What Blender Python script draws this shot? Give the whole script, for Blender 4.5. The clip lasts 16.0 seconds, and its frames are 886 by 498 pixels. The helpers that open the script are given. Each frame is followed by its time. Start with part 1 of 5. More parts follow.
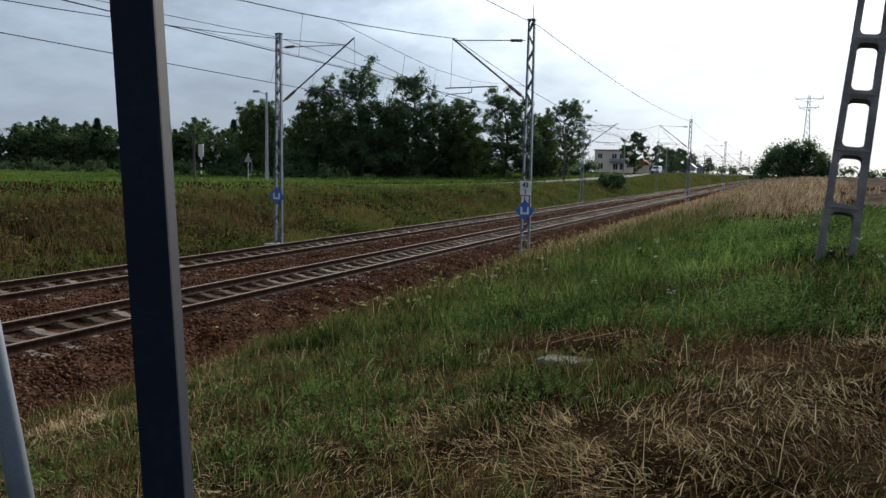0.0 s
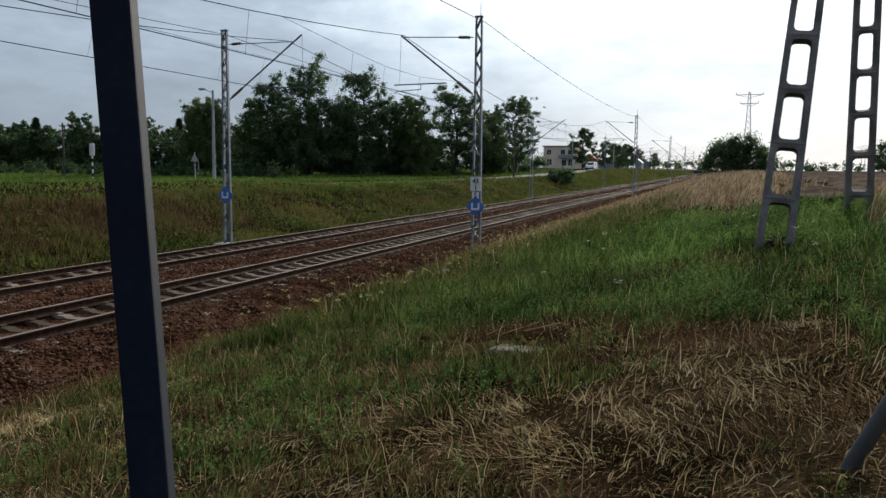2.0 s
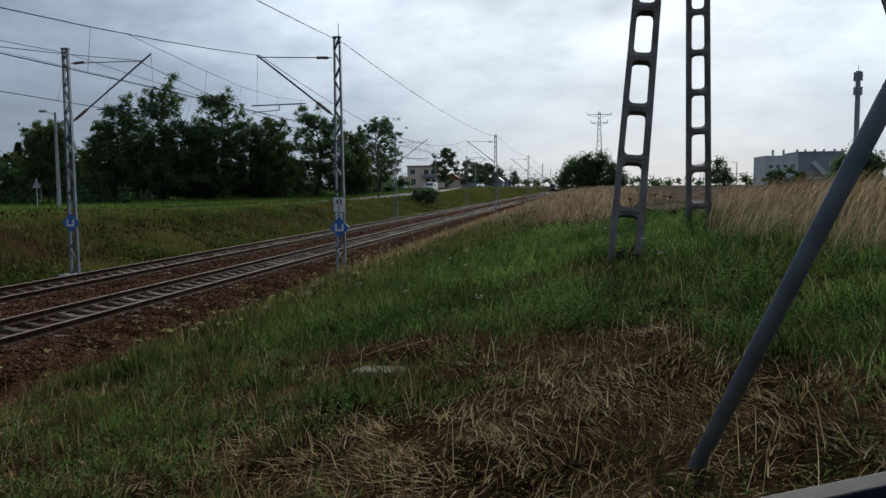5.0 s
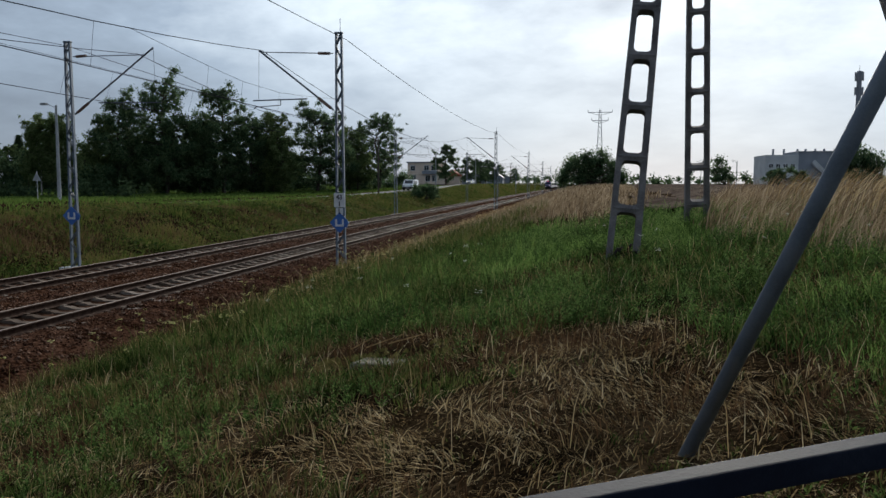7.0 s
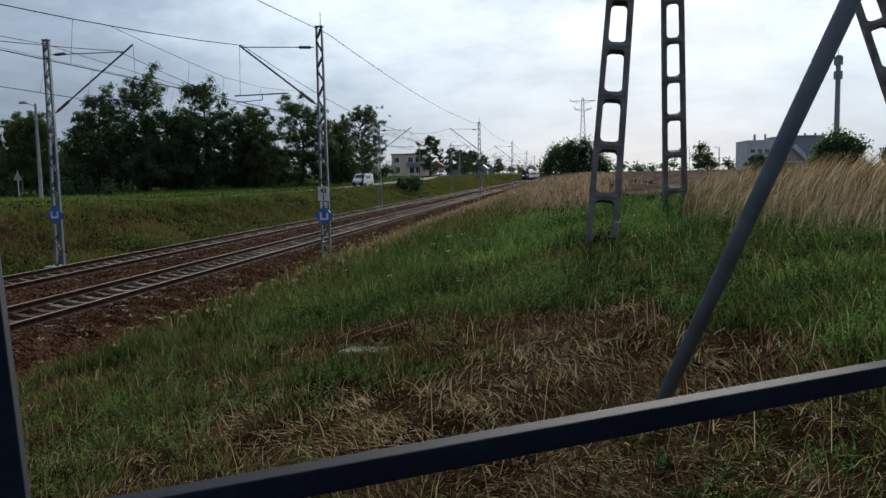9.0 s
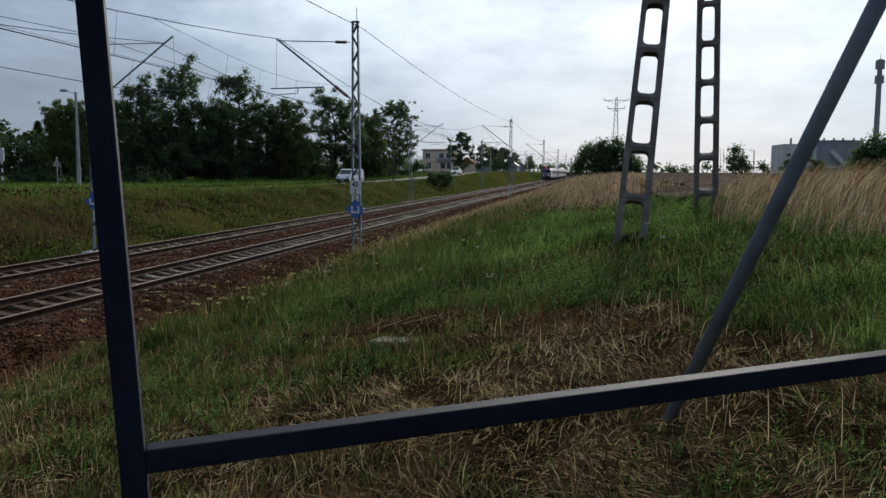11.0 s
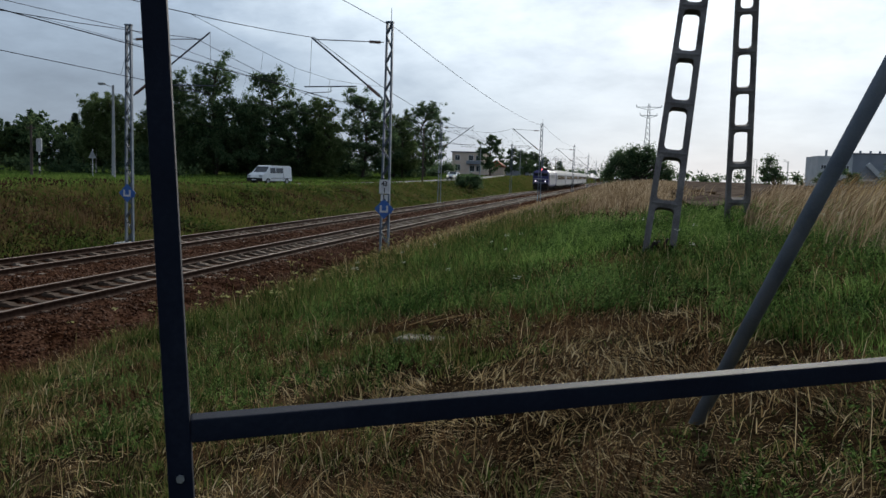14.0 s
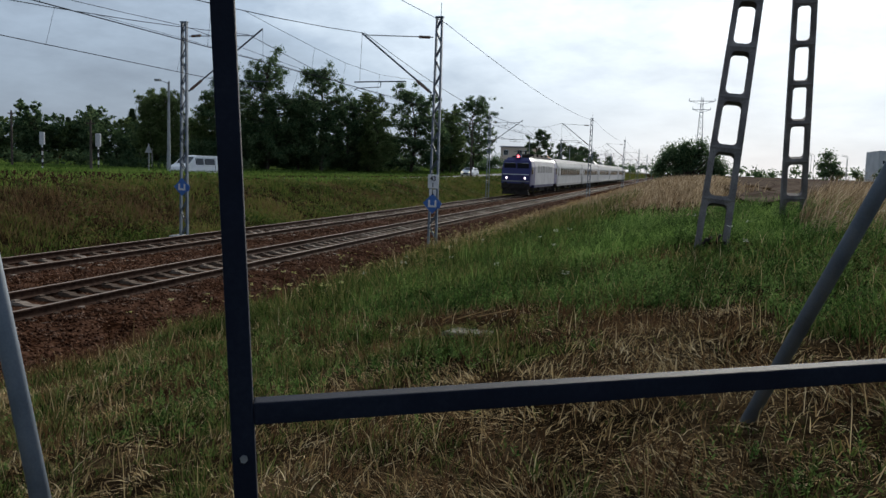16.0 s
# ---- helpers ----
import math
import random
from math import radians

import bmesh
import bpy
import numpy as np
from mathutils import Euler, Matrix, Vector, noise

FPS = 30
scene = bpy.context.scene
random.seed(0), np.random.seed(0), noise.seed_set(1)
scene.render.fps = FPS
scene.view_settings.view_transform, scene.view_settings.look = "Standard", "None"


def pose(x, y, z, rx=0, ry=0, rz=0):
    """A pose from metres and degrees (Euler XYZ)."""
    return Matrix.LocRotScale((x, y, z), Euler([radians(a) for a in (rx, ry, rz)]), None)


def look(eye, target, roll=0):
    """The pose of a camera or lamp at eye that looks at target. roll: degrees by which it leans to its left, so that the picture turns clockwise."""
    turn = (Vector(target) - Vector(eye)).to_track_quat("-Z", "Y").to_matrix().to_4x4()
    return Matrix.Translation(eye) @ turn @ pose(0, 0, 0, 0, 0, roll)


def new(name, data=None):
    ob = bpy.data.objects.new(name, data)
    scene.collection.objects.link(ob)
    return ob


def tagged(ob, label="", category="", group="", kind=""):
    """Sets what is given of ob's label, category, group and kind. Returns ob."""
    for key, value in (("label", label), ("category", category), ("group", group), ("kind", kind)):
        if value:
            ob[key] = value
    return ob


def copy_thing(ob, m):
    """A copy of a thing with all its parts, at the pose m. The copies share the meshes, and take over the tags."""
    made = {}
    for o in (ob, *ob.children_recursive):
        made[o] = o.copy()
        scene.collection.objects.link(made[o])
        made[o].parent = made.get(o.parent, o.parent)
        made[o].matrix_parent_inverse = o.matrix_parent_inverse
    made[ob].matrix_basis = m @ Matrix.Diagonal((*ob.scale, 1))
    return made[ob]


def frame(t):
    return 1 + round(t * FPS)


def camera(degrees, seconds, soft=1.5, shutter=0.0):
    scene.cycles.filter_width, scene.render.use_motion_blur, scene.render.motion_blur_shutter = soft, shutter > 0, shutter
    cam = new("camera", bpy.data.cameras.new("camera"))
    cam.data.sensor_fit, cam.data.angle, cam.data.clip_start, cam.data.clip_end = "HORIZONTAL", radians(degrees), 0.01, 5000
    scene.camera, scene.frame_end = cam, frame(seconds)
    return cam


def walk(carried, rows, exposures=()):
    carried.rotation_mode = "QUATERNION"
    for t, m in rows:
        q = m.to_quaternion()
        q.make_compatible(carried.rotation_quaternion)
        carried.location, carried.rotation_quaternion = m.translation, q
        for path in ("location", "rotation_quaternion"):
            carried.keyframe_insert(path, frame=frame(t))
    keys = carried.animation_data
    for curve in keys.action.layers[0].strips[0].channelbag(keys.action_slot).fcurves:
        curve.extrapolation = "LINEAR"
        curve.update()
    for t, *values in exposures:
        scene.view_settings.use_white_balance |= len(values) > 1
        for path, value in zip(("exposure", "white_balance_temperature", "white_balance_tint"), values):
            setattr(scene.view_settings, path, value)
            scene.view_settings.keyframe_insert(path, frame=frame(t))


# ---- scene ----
cam = camera(58.6, 16.0)
PATH = [
    (0.0, (1.6541, 0.3509, 2.7030), (0.8791, 2.1839, 2.5000), 1.2),
    (0.5, (1.6392, 0.3544, 2.6900), (0.8782, 2.1924, 2.4800), 1.6),
    (1.0, (1.6520, 0.3182, 2.7013), (0.8282, 2.1244, 2.4584), 0.0),
    (1.5, (1.6528, 0.3118, 2.6960), (0.8248, 2.1168, 2.4620), 0.5),
    (2.0, (1.6842, 0.2766, 2.6773), (1.0237, 2.1529, 2.4698), 0.64),
    (2.5, (1.6477, 0.3102, 2.6970), (1.2617, 2.2662, 2.5290), 1.0),
    (3.0, (1.6313, 0.3515, 2.6910), (1.3383, 2.3245, 2.5360), 1.4),
    (3.5, (1.6388, 0.3495, 2.6880), (1.3598, 2.3245, 2.5450), 0.4),
    (4.0, (1.6660, 0.3705, 2.6780), (1.3690, 2.3415, 2.5190), -0.2),
    (6.5, (1.7698, 0.3455, 2.6530), (1.3938, 2.3045, 2.5000), 0.0),
    (7.0, (1.7376, 0.2671, 2.6568), (1.4012, 2.2317, 2.4921), 0.0),
    (7.5, (1.7332, 0.2267, 2.6560), (1.6192, 2.2177, 2.5150), 0.2),
    (8.0, (1.7219, 0.1483, 2.6395), (1.5958, 2.1355, 2.4515), 0.67),
    (8.5, (1.7538, 0.0993, 2.6615), (1.4393, 2.0653, 2.4713), -0.38),
    (9.0, (1.8120, 0.0858, 2.6599), (1.5107, 2.0542, 2.4731), -1.12),
    (11.5, (1.8204, -0.1196, 2.6697), (1.4380, 1.8335, 2.4719), 0.53),
    (12.0, (1.8027, -0.1106, 2.6520), (1.4427, 1.8474, 2.4500), 1.3),
    (12.5, (1.8097, -0.1250, 2.6520), (1.4437, 1.8300, 2.4440), 1.8),
    (13.0, (1.8054, -0.1311, 2.6500), (1.4114, 1.8199, 2.4530), 1.8),
    (13.5, (1.8022, -0.1173, 2.6440), (1.3842, 1.8297, 2.4580), 1.7),
    (14.0, (1.8097, -0.1384, 2.6490), (1.3717, 1.8036, 2.4570), 1.9),
    (14.5, (1.8046, -0.1391, 2.6460), (1.3376, 1.7959, 2.4560), 2.0),
    (15.0, (1.8104, -0.1727, 2.6460), (1.3024, 1.7523, 2.4550), 2.0),
    (15.5, (1.8103, -0.1732, 2.6470), (1.2743, 1.7438, 2.4520), 1.9),
    (16.0, (1.8082, -0.1717, 2.6480), (1.2542, 1.7393, 2.4390), 2.0),
]
EXPOSURES = [(0, 0.50, 6650, 9), (0.5, 0.78, 6750, 9), (1.0, 0.80, 6800, 9), (1.5, 0.45, 6800, 9), (2.0, 0.40, 6750, 9), (2.5, -0.48, 6450, 9),
             (3.0, -0.46, 6450, 9), (3.5, -0.20, 6450, 9), (4.0, -0.05, 6450, 9), (6.5, 0.00, 6450, 9), (7.0, 0.08, 6450, 9), (7.5, 0.00, 6450, 9), (8.0, 0.20, 6450, 9),
             (8.5, 0.15, 6450, 9), (9.0, 0.13, 6450, 9), (11.5, 0.11, 6450, 9), (14.0, 0.16, 6450, 9), (16.0, 0.26, 6500, 9)]
walk(cam, [(t, look(eye, target, roll)) for t, eye, target, roll in PATH], EXPOSURES)

# ---- light ----
SUN_DIR = Vector((0.10, 0.90, 0.32)).normalized()
world = bpy.data.worlds.new("world")
scene.world = world
world.use_nodes = True
wn, wl = world.node_tree.nodes, world.node_tree.links
wn.clear()


def wnode(kind, **kw):
    n = wn.new(kind)
    for k, v in kw.items():
        n.inputs[k].default_value = v
    return n


w_out = wn.new("ShaderNodeOutputWorld")
w_bg = wnode("ShaderNodeBackground", Strength=1.0)
w_sky = wn.new("ShaderNodeTexSky")
w_sky.sky_type, w_sky.sun_disc = "NISHITA", False
w_sky.sun_elevation, w_sky.sun_rotation = math.asin(SUN_DIR.z), math.atan2(SUN_DIR.x, SUN_DIR.y)
w_skyk = wn.new("ShaderNodeVectorMath")
w_skyk.operation = "SCALE"
w_skyk.inputs["Scale"].default_value = 0.05
w_co = wn.new("ShaderNodeTexCoord")
# cloud layer: directions laid on a flat sheet, so that clouds flatten to the horizon
w_sep = wn.new("ShaderNodeSeparateXYZ")
w_zc = wn.new("ShaderNodeMath")
w_zc.operation = "ADD"
w_zc.inputs[1].default_value = 0.28
w_zm = wn.new("ShaderNodeMath")
w_zm.operation = "MAXIMUM"
w_zm.inputs[1].default_value = 0.05
w_div = wn.new("ShaderNodeVectorMath")
w_div.operation = "DIVIDE"
w_comb = wn.new("ShaderNodeCombineXYZ")
w_n1 = wnode("ShaderNodeTexNoise", Scale=1.5, Detail=7.0, Roughness=0.55)
w_n2 = wnode("ShaderNodeTexNoise", Scale=4.2, Detail=6.0, Roughness=0.6)
w_dot = wn.new("ShaderNodeVectorMath")
w_dot.operation = "DOT_PRODUCT"
w_dot.inputs[1].default_value = SUN_DIR
w_glow = wn.new("ShaderNodeMapRange")
w_glow.interpolation_type = "SMOOTHSTEP"
w_glow.inputs["From Min"].default_value, w_glow.inputs["From Max"].default_value = 0.74, 1.0
w_glow.inputs["To Min"].default_value, w_glow.inputs["To Max"].default_value = 0.0, 1.0
w_far = wn.new("ShaderNodeMapRange")
w_far.interpolation_type = "SMOOTHSTEP"
w_far.inputs["From Min"].default_value, w_far.inputs["From Max"].default_value = -0.6, 0.8
w_far.inputs["To Min"].default_value, w_far.inputs["To Max"].default_value = -0.09, -0.01
w_tone = wn.new("ShaderNodeValToRGB")
w_tone.color_ramp.elements[0].position, w_tone.color_ramp.elements[0].color = 0.0, (0.15, 0.185, 0.25, 1)
w_tone.color_ramp.elements[1].position, w_tone.color_ramp.elements[1].color = 1.0, (0.965, 1.085, 1.205, 1)
w_mid = w_tone.color_ramp.elements.new(0.5)
w_mid.color = (0.408, 0.505, 0.637, 1)


def wmath(op, a, b):
    n = wn.new("ShaderNodeMath")
    n.operation = op
    for i, v in enumerate((a, b)):
        if isinstance(v, (int, float)):
            n.inputs[i].default_value = v
        else:
            wl.new(v, n.inputs[i])
    return n.outputs[0]


wl.new(w_co.outputs["Generated"], w_sep.inputs[0])
wl.new(w_sep.outputs["Z"], w_zc.inputs[0])
wl.new(w_zc.outputs[0], w_zm.inputs[0])
for k in ("X", "Y", "Z"):
    wl.new(w_zm.outputs[0], w_comb.inputs[k])
wl.new(w_co.outputs["Generated"], w_div.inputs[0])
wl.new(w_comb.outputs[0], w_div.inputs[1])
wl.new(w_div.outputs[0], w_n1.inputs["Vector"])
wl.new(w_div.outputs[0], w_n2.inputs["Vector"])
wl.new(w_co.outputs["Generated"], w_dot.inputs[0])
wl.new(w_dot.outputs["Value"], w_glow.inputs["Value"])
w_cl = wmath("ADD", wmath("MULTIPLY", wmath("SUBTRACT", w_n1.outputs["Fac"], 0.5), 1.0),
             wmath("MULTIPLY", wmath("SUBTRACT", w_n2.outputs["Fac"], 0.5), 0.55))
w_calm = wn.new("ShaderNodeMapRange")
w_calm.interpolation_type = "SMOOTHSTEP"
w_calm.inputs["From Min"].default_value, w_calm.inputs["From Max"].default_value = 0.0, 0.24
w_calm.inputs["To Min"].default_value, w_calm.inputs["To Max"].default_value = 0.25, 1.15
wl.new(w_sep.outputs["Z"], w_calm.inputs["Value"])
w_cl = wmath("MULTIPLY", w_cl, w_calm.outputs[0])
wl.new(w_dot.outputs["Value"], w_far.inputs["Value"])
w_low = wn.new("ShaderNodeMapRange")
w_low.interpolation_type = "SMOOTHSTEP"
w_low.inputs["From Min"].default_value, w_low.inputs["From Max"].default_value = 0.0, 0.20
w_low.inputs["To Min"].default_value, w_low.inputs["To Max"].default_value = -0.19, 0.0
wl.new(w_sep.outputs["Z"], w_low.inputs["Value"])
w_val = wmath("ADD", wmath("ADD", wmath("ADD", wmath("ADD", w_cl, 0.37), w_low.outputs[0]), w_far.outputs[0]), wmath("MULTIPLY", w_glow.outputs[0], 0.50))
wl.new(w_val, w_tone.inputs["Fac"])
w_mix = wn.new("ShaderNodeMix")
w_mix.data_type = "RGBA"
w_mix.inputs["Factor"].default_value = 0.88
wl.new(w_sky.outputs[0], w_skyk.inputs[0])
wl.new(w_skyk.outputs[0], w_mix.inputs["A"])
wl.new(w_tone.outputs["Color"], w_mix.inputs["B"])
wl.new(w_mix.outputs["Result"], w_bg.inputs["Color"])
wl.new(w_bg.outputs[0], w_out.inputs["Surface"])

sun_data = bpy.data.lights.new("sun", "SUN")
sun_data.energy, sun_data.angle, sun_data.color = 3.9, radians(10), (1.0, 0.95, 0.86)
sun = new("sun", sun_data)
sun.matrix_world = look(SUN_DIR * 50, (0, 0, 0))


# ---- materials ----
def material(name, rough=0.7, metal=0.0):
    m = bpy.data.materials.new(name)
    m.use_nodes = True
    b = m.node_tree.nodes["Principled BSDF"]
    b.inputs["Roughness"].default_value, b.inputs["Metallic"].default_value = rough, metal
    return m, m.node_tree.nodes, m.node_tree.links, b


def mixed(name, colours, scale=8.0, rough=0.7, metal=0.0, detail=6.0, bump=0.0, bump_scale=60.0, island=0.0, piece=0.0,
          stretch=(1, 1, 1), spread=(0.3, 0.7), through_light=0.0, fine=0.0, fine_scale=90.0):
    """A surface whose colour wanders between the given colours by noise, with finer grain, relief and chance by piece."""
    m, n, l, b = material(name, rough, metal)
    co = n.new("ShaderNodeNewGeometry") if piece == 0 else n.new("ShaderNodeTexCoord")
    src = co.outputs["Position"] if piece == 0 else co.outputs["Object"]
    mp = n.new("ShaderNodeMapping")
    mp.inputs["Scale"].default_value = stretch
    l.new(src, mp.inputs["Vector"])
    t = n.new("ShaderNodeTexNoise")
    t.inputs["Scale"].default_value, t.inputs["Detail"].default_value = scale, detail
    l.new(mp.outputs[0], t.inputs["Vector"])
    fac = t.outputs["Fac"]

    def add(a, c, k):
        s = n.new("ShaderNodeMath")
        s.operation = "MULTIPLY_ADD"
        l.new(c, s.inputs[0])
        s.inputs[1].default_value = k
        l.new(a, s.inputs[2])
        o = n.new("ShaderNodeMath")
        o.operation = "SUBTRACT"
        l.new(s.outputs[0], o.inputs[0])
        o.inputs[1].default_value = k / 2
        return o.outputs[0]
    if fine:
        t2 = n.new("ShaderNodeTexNoise")
        t2.inputs["Scale"].default_value, t2.inputs["Detail"].default_value = fine_scale, 4.0
        l.new(mp.outputs[0], t2.inputs["Vector"])
        fac = add(fac, t2.outputs["Fac"], fine)
    if island:
        g = n.new("ShaderNodeNewGeometry")
        fac = add(fac, g.outputs["Random Per Island"], island)
    if piece:
        o = n.new("ShaderNodeObjectInfo")
        fac = add(fac, o.outputs["Random"], piece)
    r = n.new("ShaderNodeValToRGB")
    while len(r.color_ramp.elements) < len(colours):
        r.color_ramp.elements.new(0.5)
    for i, (e, c) in enumerate(zip(r.color_ramp.elements, colours)):
        e.position = spread[0] + (spread[1] - spread[0]) * i / max(1, len(colours) - 1)
        e.color = (*c, 1)
    l.new(fac, r.inputs["Fac"])
    l.new(r.outputs["Color"], b.inputs["Base Color"])
    if bump:
        t3 = n.new("ShaderNodeTexNoise")
        t3.inputs["Scale"].default_value, t3.inputs["Detail"].default_value = bump_scale, 5.0
        l.new(mp.outputs[0], t3.inputs["Vector"])
        bp = n.new("ShaderNodeBump")
        bp.inputs["Strength"].default_value, bp.inputs["Distance"].default_value = bump, 0.01
        l.new(t3.outputs["Fac"], bp.inputs["Height"])
        l.new(bp.outputs[0], b.inputs["Normal"])
    if rough >= 0.6 and metal == 0:
        b.inputs["Specular IOR Level"].default_value = 0.5 * max(0.0, 0.95 - rough)
    if through_light:
        tr = n.new("ShaderNodeBsdfTranslucent")
        l.new(r.outputs["Color"], tr.inputs["Color"])
        mx = n.new("ShaderNodeMixShader")
        mx.inputs["Fac"].default_value = through_light
        out = n["Material Output"]
        l.new(b.outputs[0], mx.inputs[1])
        l.new(tr.outputs[0], mx.inputs[2])
        l.new(mx.outputs[0], out.inputs["Surface"])
        b.inputs["Specular IOR Level"].default_value = 0.02
        b.inputs["Roughness"].default_value = 0.9
    return m


def glowing(name, colour, strength):
    m, n, l, b = material(name, 0.3)
    b.inputs["Base Color"].default_value = (*colour, 1)
    b.inputs["Emission Color"].default_value = (*colour, 1)
    b.inputs["Emission Strength"].default_value = strength
    return m


def glassy(name, colour=(0.02, 0.025, 0.03), rough=0.08):
    m, n, l, b = material(name, rough)
    b.inputs["Base Color"].default_value = (*colour, 1)
    b.inputs["Specular IOR Level"].default_value = 0.8
    return m


M = {}
M["soil"] = mixed("soil", [(0.006, 0.004, 0.0024), (0.015, 0.0095, 0.005), (0.030, 0.019, 0.010), (0.065, 0.043, 0.022)], 1.6, 0.95, fine=1.0, fine_scale=38, bump=1.0, bump_scale=45)
M["grass"] = mixed("grass", [(0.009, 0.021, 0.004), (0.040, 0.070, 0.013), (0.118, 0.160, 0.040), (0.22, 0.175, 0.075)], 1.1, 0.6, island=0.75, spread=(0.15, 0.85), through_light=0.2)
M["lush"] = mixed("lush", [(0.012, 0.030, 0.007), (0.064, 0.122, 0.026), (0.215, 0.315, 0.090)], 0.9, 0.55, island=0.7, spread=(0.15, 0.85), through_light=0.4)
M["straw"] = mixed("straw", [(0.050, 0.030, 0.012), (0.26, 0.165, 0.072), (0.53, 0.38, 0.185), (0.76, 0.61, 0.37)], 1.3, 0.65, island=0.8, spread=(0.12, 0.9), through_light=0.15)
M["dry"] = mixed("dry", [(0.085, 0.056, 0.034), (0.245, 0.178, 0.105), (0.49, 0.395, 0.275)], 0.9, 0.7, island=0.7, spread=(0.12, 0.88), through_light=0.3)
M["rust_weed"] = mixed("rust_weed", [(0.036, 0.020, 0.010), (0.095, 0.050, 0.024), (0.17, 0.105, 0.052)], 0.8, 0.8, island=0.7, spread=(0.15, 0.85), through_light=0.25)
M["bank_grass"] = mixed("bank_grass", [(0.028, 0.052, 0.010), (0.086, 0.125, 0.027), (0.145, 0.146, 0.043), (0.175, 0.126, 0.055)], 0.22, 0.7, island=0.55, spread=(0.22, 0.8), through_light=0.3)
M["meadow"] = mixed("meadow", [(0.050, 0.092, 0.018), (0.095, 0.158, 0.032), (0.165, 0.225, 0.055)], 0.25, 0.7, island=0.5, spread=(0.15, 0.85), through_light=0.3)
M["crest_dry"] = mixed("crest_dry", [(0.050, 0.030, 0.016), (0.12, 0.075, 0.036), (0.21, 0.145, 0.075)], 0.5, 0.8, island=0.7, spread=(0.15, 0.85), through_light=0.2)
M["leaf"] = mixed("leaf", [(0.026, 0.055, 0.027), (0.072, 0.120, 0.056), (0.155, 0.205, 0.098)], 0.5, 0.55, island=0.7, spread=(0.15, 0.85), through_light=0.45)
M["leaf_pale"] = mixed("leaf_pale", [(0.055, 0.085, 0.032), (0.105, 0.150, 0.055), (0.17, 0.21, 0.088)], 0.5, 0.6, island=0.7, spread=(0.15, 0.85), through_light=0.45)
M["needle"] = mixed("needle", [(0.024, 0.044, 0.022), (0.050, 0.082, 0.038), (0.085, 0.12, 0.055)], 0.5, 0.7, island=0.6, spread=(0.15, 0.85), through_light=0.3)
M["broadleaf"] = mixed("broadleaf", [(0.05, 0.11, 0.02), (0.11, 0.20, 0.04)], 6, 0.5, island=0.5, through_light=0.35)
M["bark"] = mixed("bark", [(0.035, 0.028, 0.022), (0.09, 0.075, 0.06)], 6, 0.9, bump=0.8, stretch=(1, 1, 0.2))
M["birch"] = mixed("birch", [(0.05, 0.045, 0.04), (0.45, 0.43, 0.40), (0.5, 0.48, 0.45)], 3, 0.8, stretch=(1, 1, 2.5))
M["ballast"] = mixed("ballast", [(0.008, 0.0035, 0.002), (0.026, 0.0115, 0.0065), (0.056, 0.027, 0.016), (0.095, 0.050, 0.032)], 2.0, 0.95, fine=1.3, fine_scale=17, bump=1.0, bump_scale=17)
M["stone"] = mixed("stone", [(0.022, 0.008, 0.004), (0.064, 0.028, 0.015), (0.122, 0.060, 0.036), (0.20, 0.125, 0.088)], 0.9, 0.9, island=0.8, spread=(0.15, 0.9))
M["sleeper"] = mixed("sleeper", [(0.075, 0.052, 0.038), (0.145, 0.110, 0.085), (0.24, 0.195, 0.16)], 3, 0.85, piece=0.5, fine=0.4, bump=0.4)
M["rail_rust"] = mixed("rail_rust", [(0.018, 0.009, 0.006), (0.036, 0.018, 0.012), (0.06, 0.034, 0.024)], 9, 0.85, 0.0, bump=0.3)
M["rail_head"] = mixed("rail_head", [(0.19, 0.14, 0.11), (0.30, 0.235, 0.195)], 3, 0.75, 0.0, stretch=(8, 0.4, 1))
M["mast"] = mixed("mast", [(0.075, 0.10, 0.135), (0.12, 0.155, 0.20), (0.16, 0.195, 0.24)], 3, 0.6, 0.2, fine=0.4, bump=0.2)
M["mast_dark"] = mixed("mast_dark", [(0.05, 0.06, 0.075), (0.10, 0.12, 0.14)], 4, 0.6, 0.3)
M["wire"] = mixed("wire", [(0.03, 0.031, 0.034), (0.05, 0.05, 0.055)], 3, 0.95, 0.0)
M["insulator"] = mixed("insulator", [(0.10, 0.06, 0.045), (0.16, 0.10, 0.08)], 5, 0.25)
M["frame_paint"] = mixed("frame_paint", [(0.004, 0.006, 0.014), (0.006, 0.009, 0.019), (0.012, 0.016, 0.028)], 5, 0.72, 0.0, fine=0.35, fine_scale=120, bump=0.10, bump_scale=220)
M["frame_paint"].node_tree.nodes["Principled BSDF"].inputs["Specular IOR Level"].default_value = 0.14
M["tube_paint"] = mixed("tube_paint", [(0.10, 0.122, 0.15), (0.13, 0.155, 0.188), (0.16, 0.184, 0.215)], 7, 0.62, fine=0.4, fine_scale=140, bump=0.14, bump_scale=200)
M["zinc"] = mixed("zinc", [(0.35, 0.37, 0.39), (0.5, 0.52, 0.54)], 40, 0.4, 0.8)
M["concrete"] = mixed("concrete", [(0.090, 0.082, 0.081), (0.150, 0.139, 0.137), (0.215, 0.200, 0.195)], 3.5, 0.9, fine=0.5, fine_scale=60, bump=0.5, bump_scale=80)
M["slab"] = mixed("slab", [(0.08, 0.072, 0.045), (0.16, 0.145, 0.105), (0.27, 0.25, 0.195)], 5, 0.9, fine=0.5, bump=0.5)
M["pale_concrete"] = mixed("pale_concrete", [(0.26, 0.27, 0.27), (0.36, 0.37, 0.37)], 2, 0.85, fine=0.3)
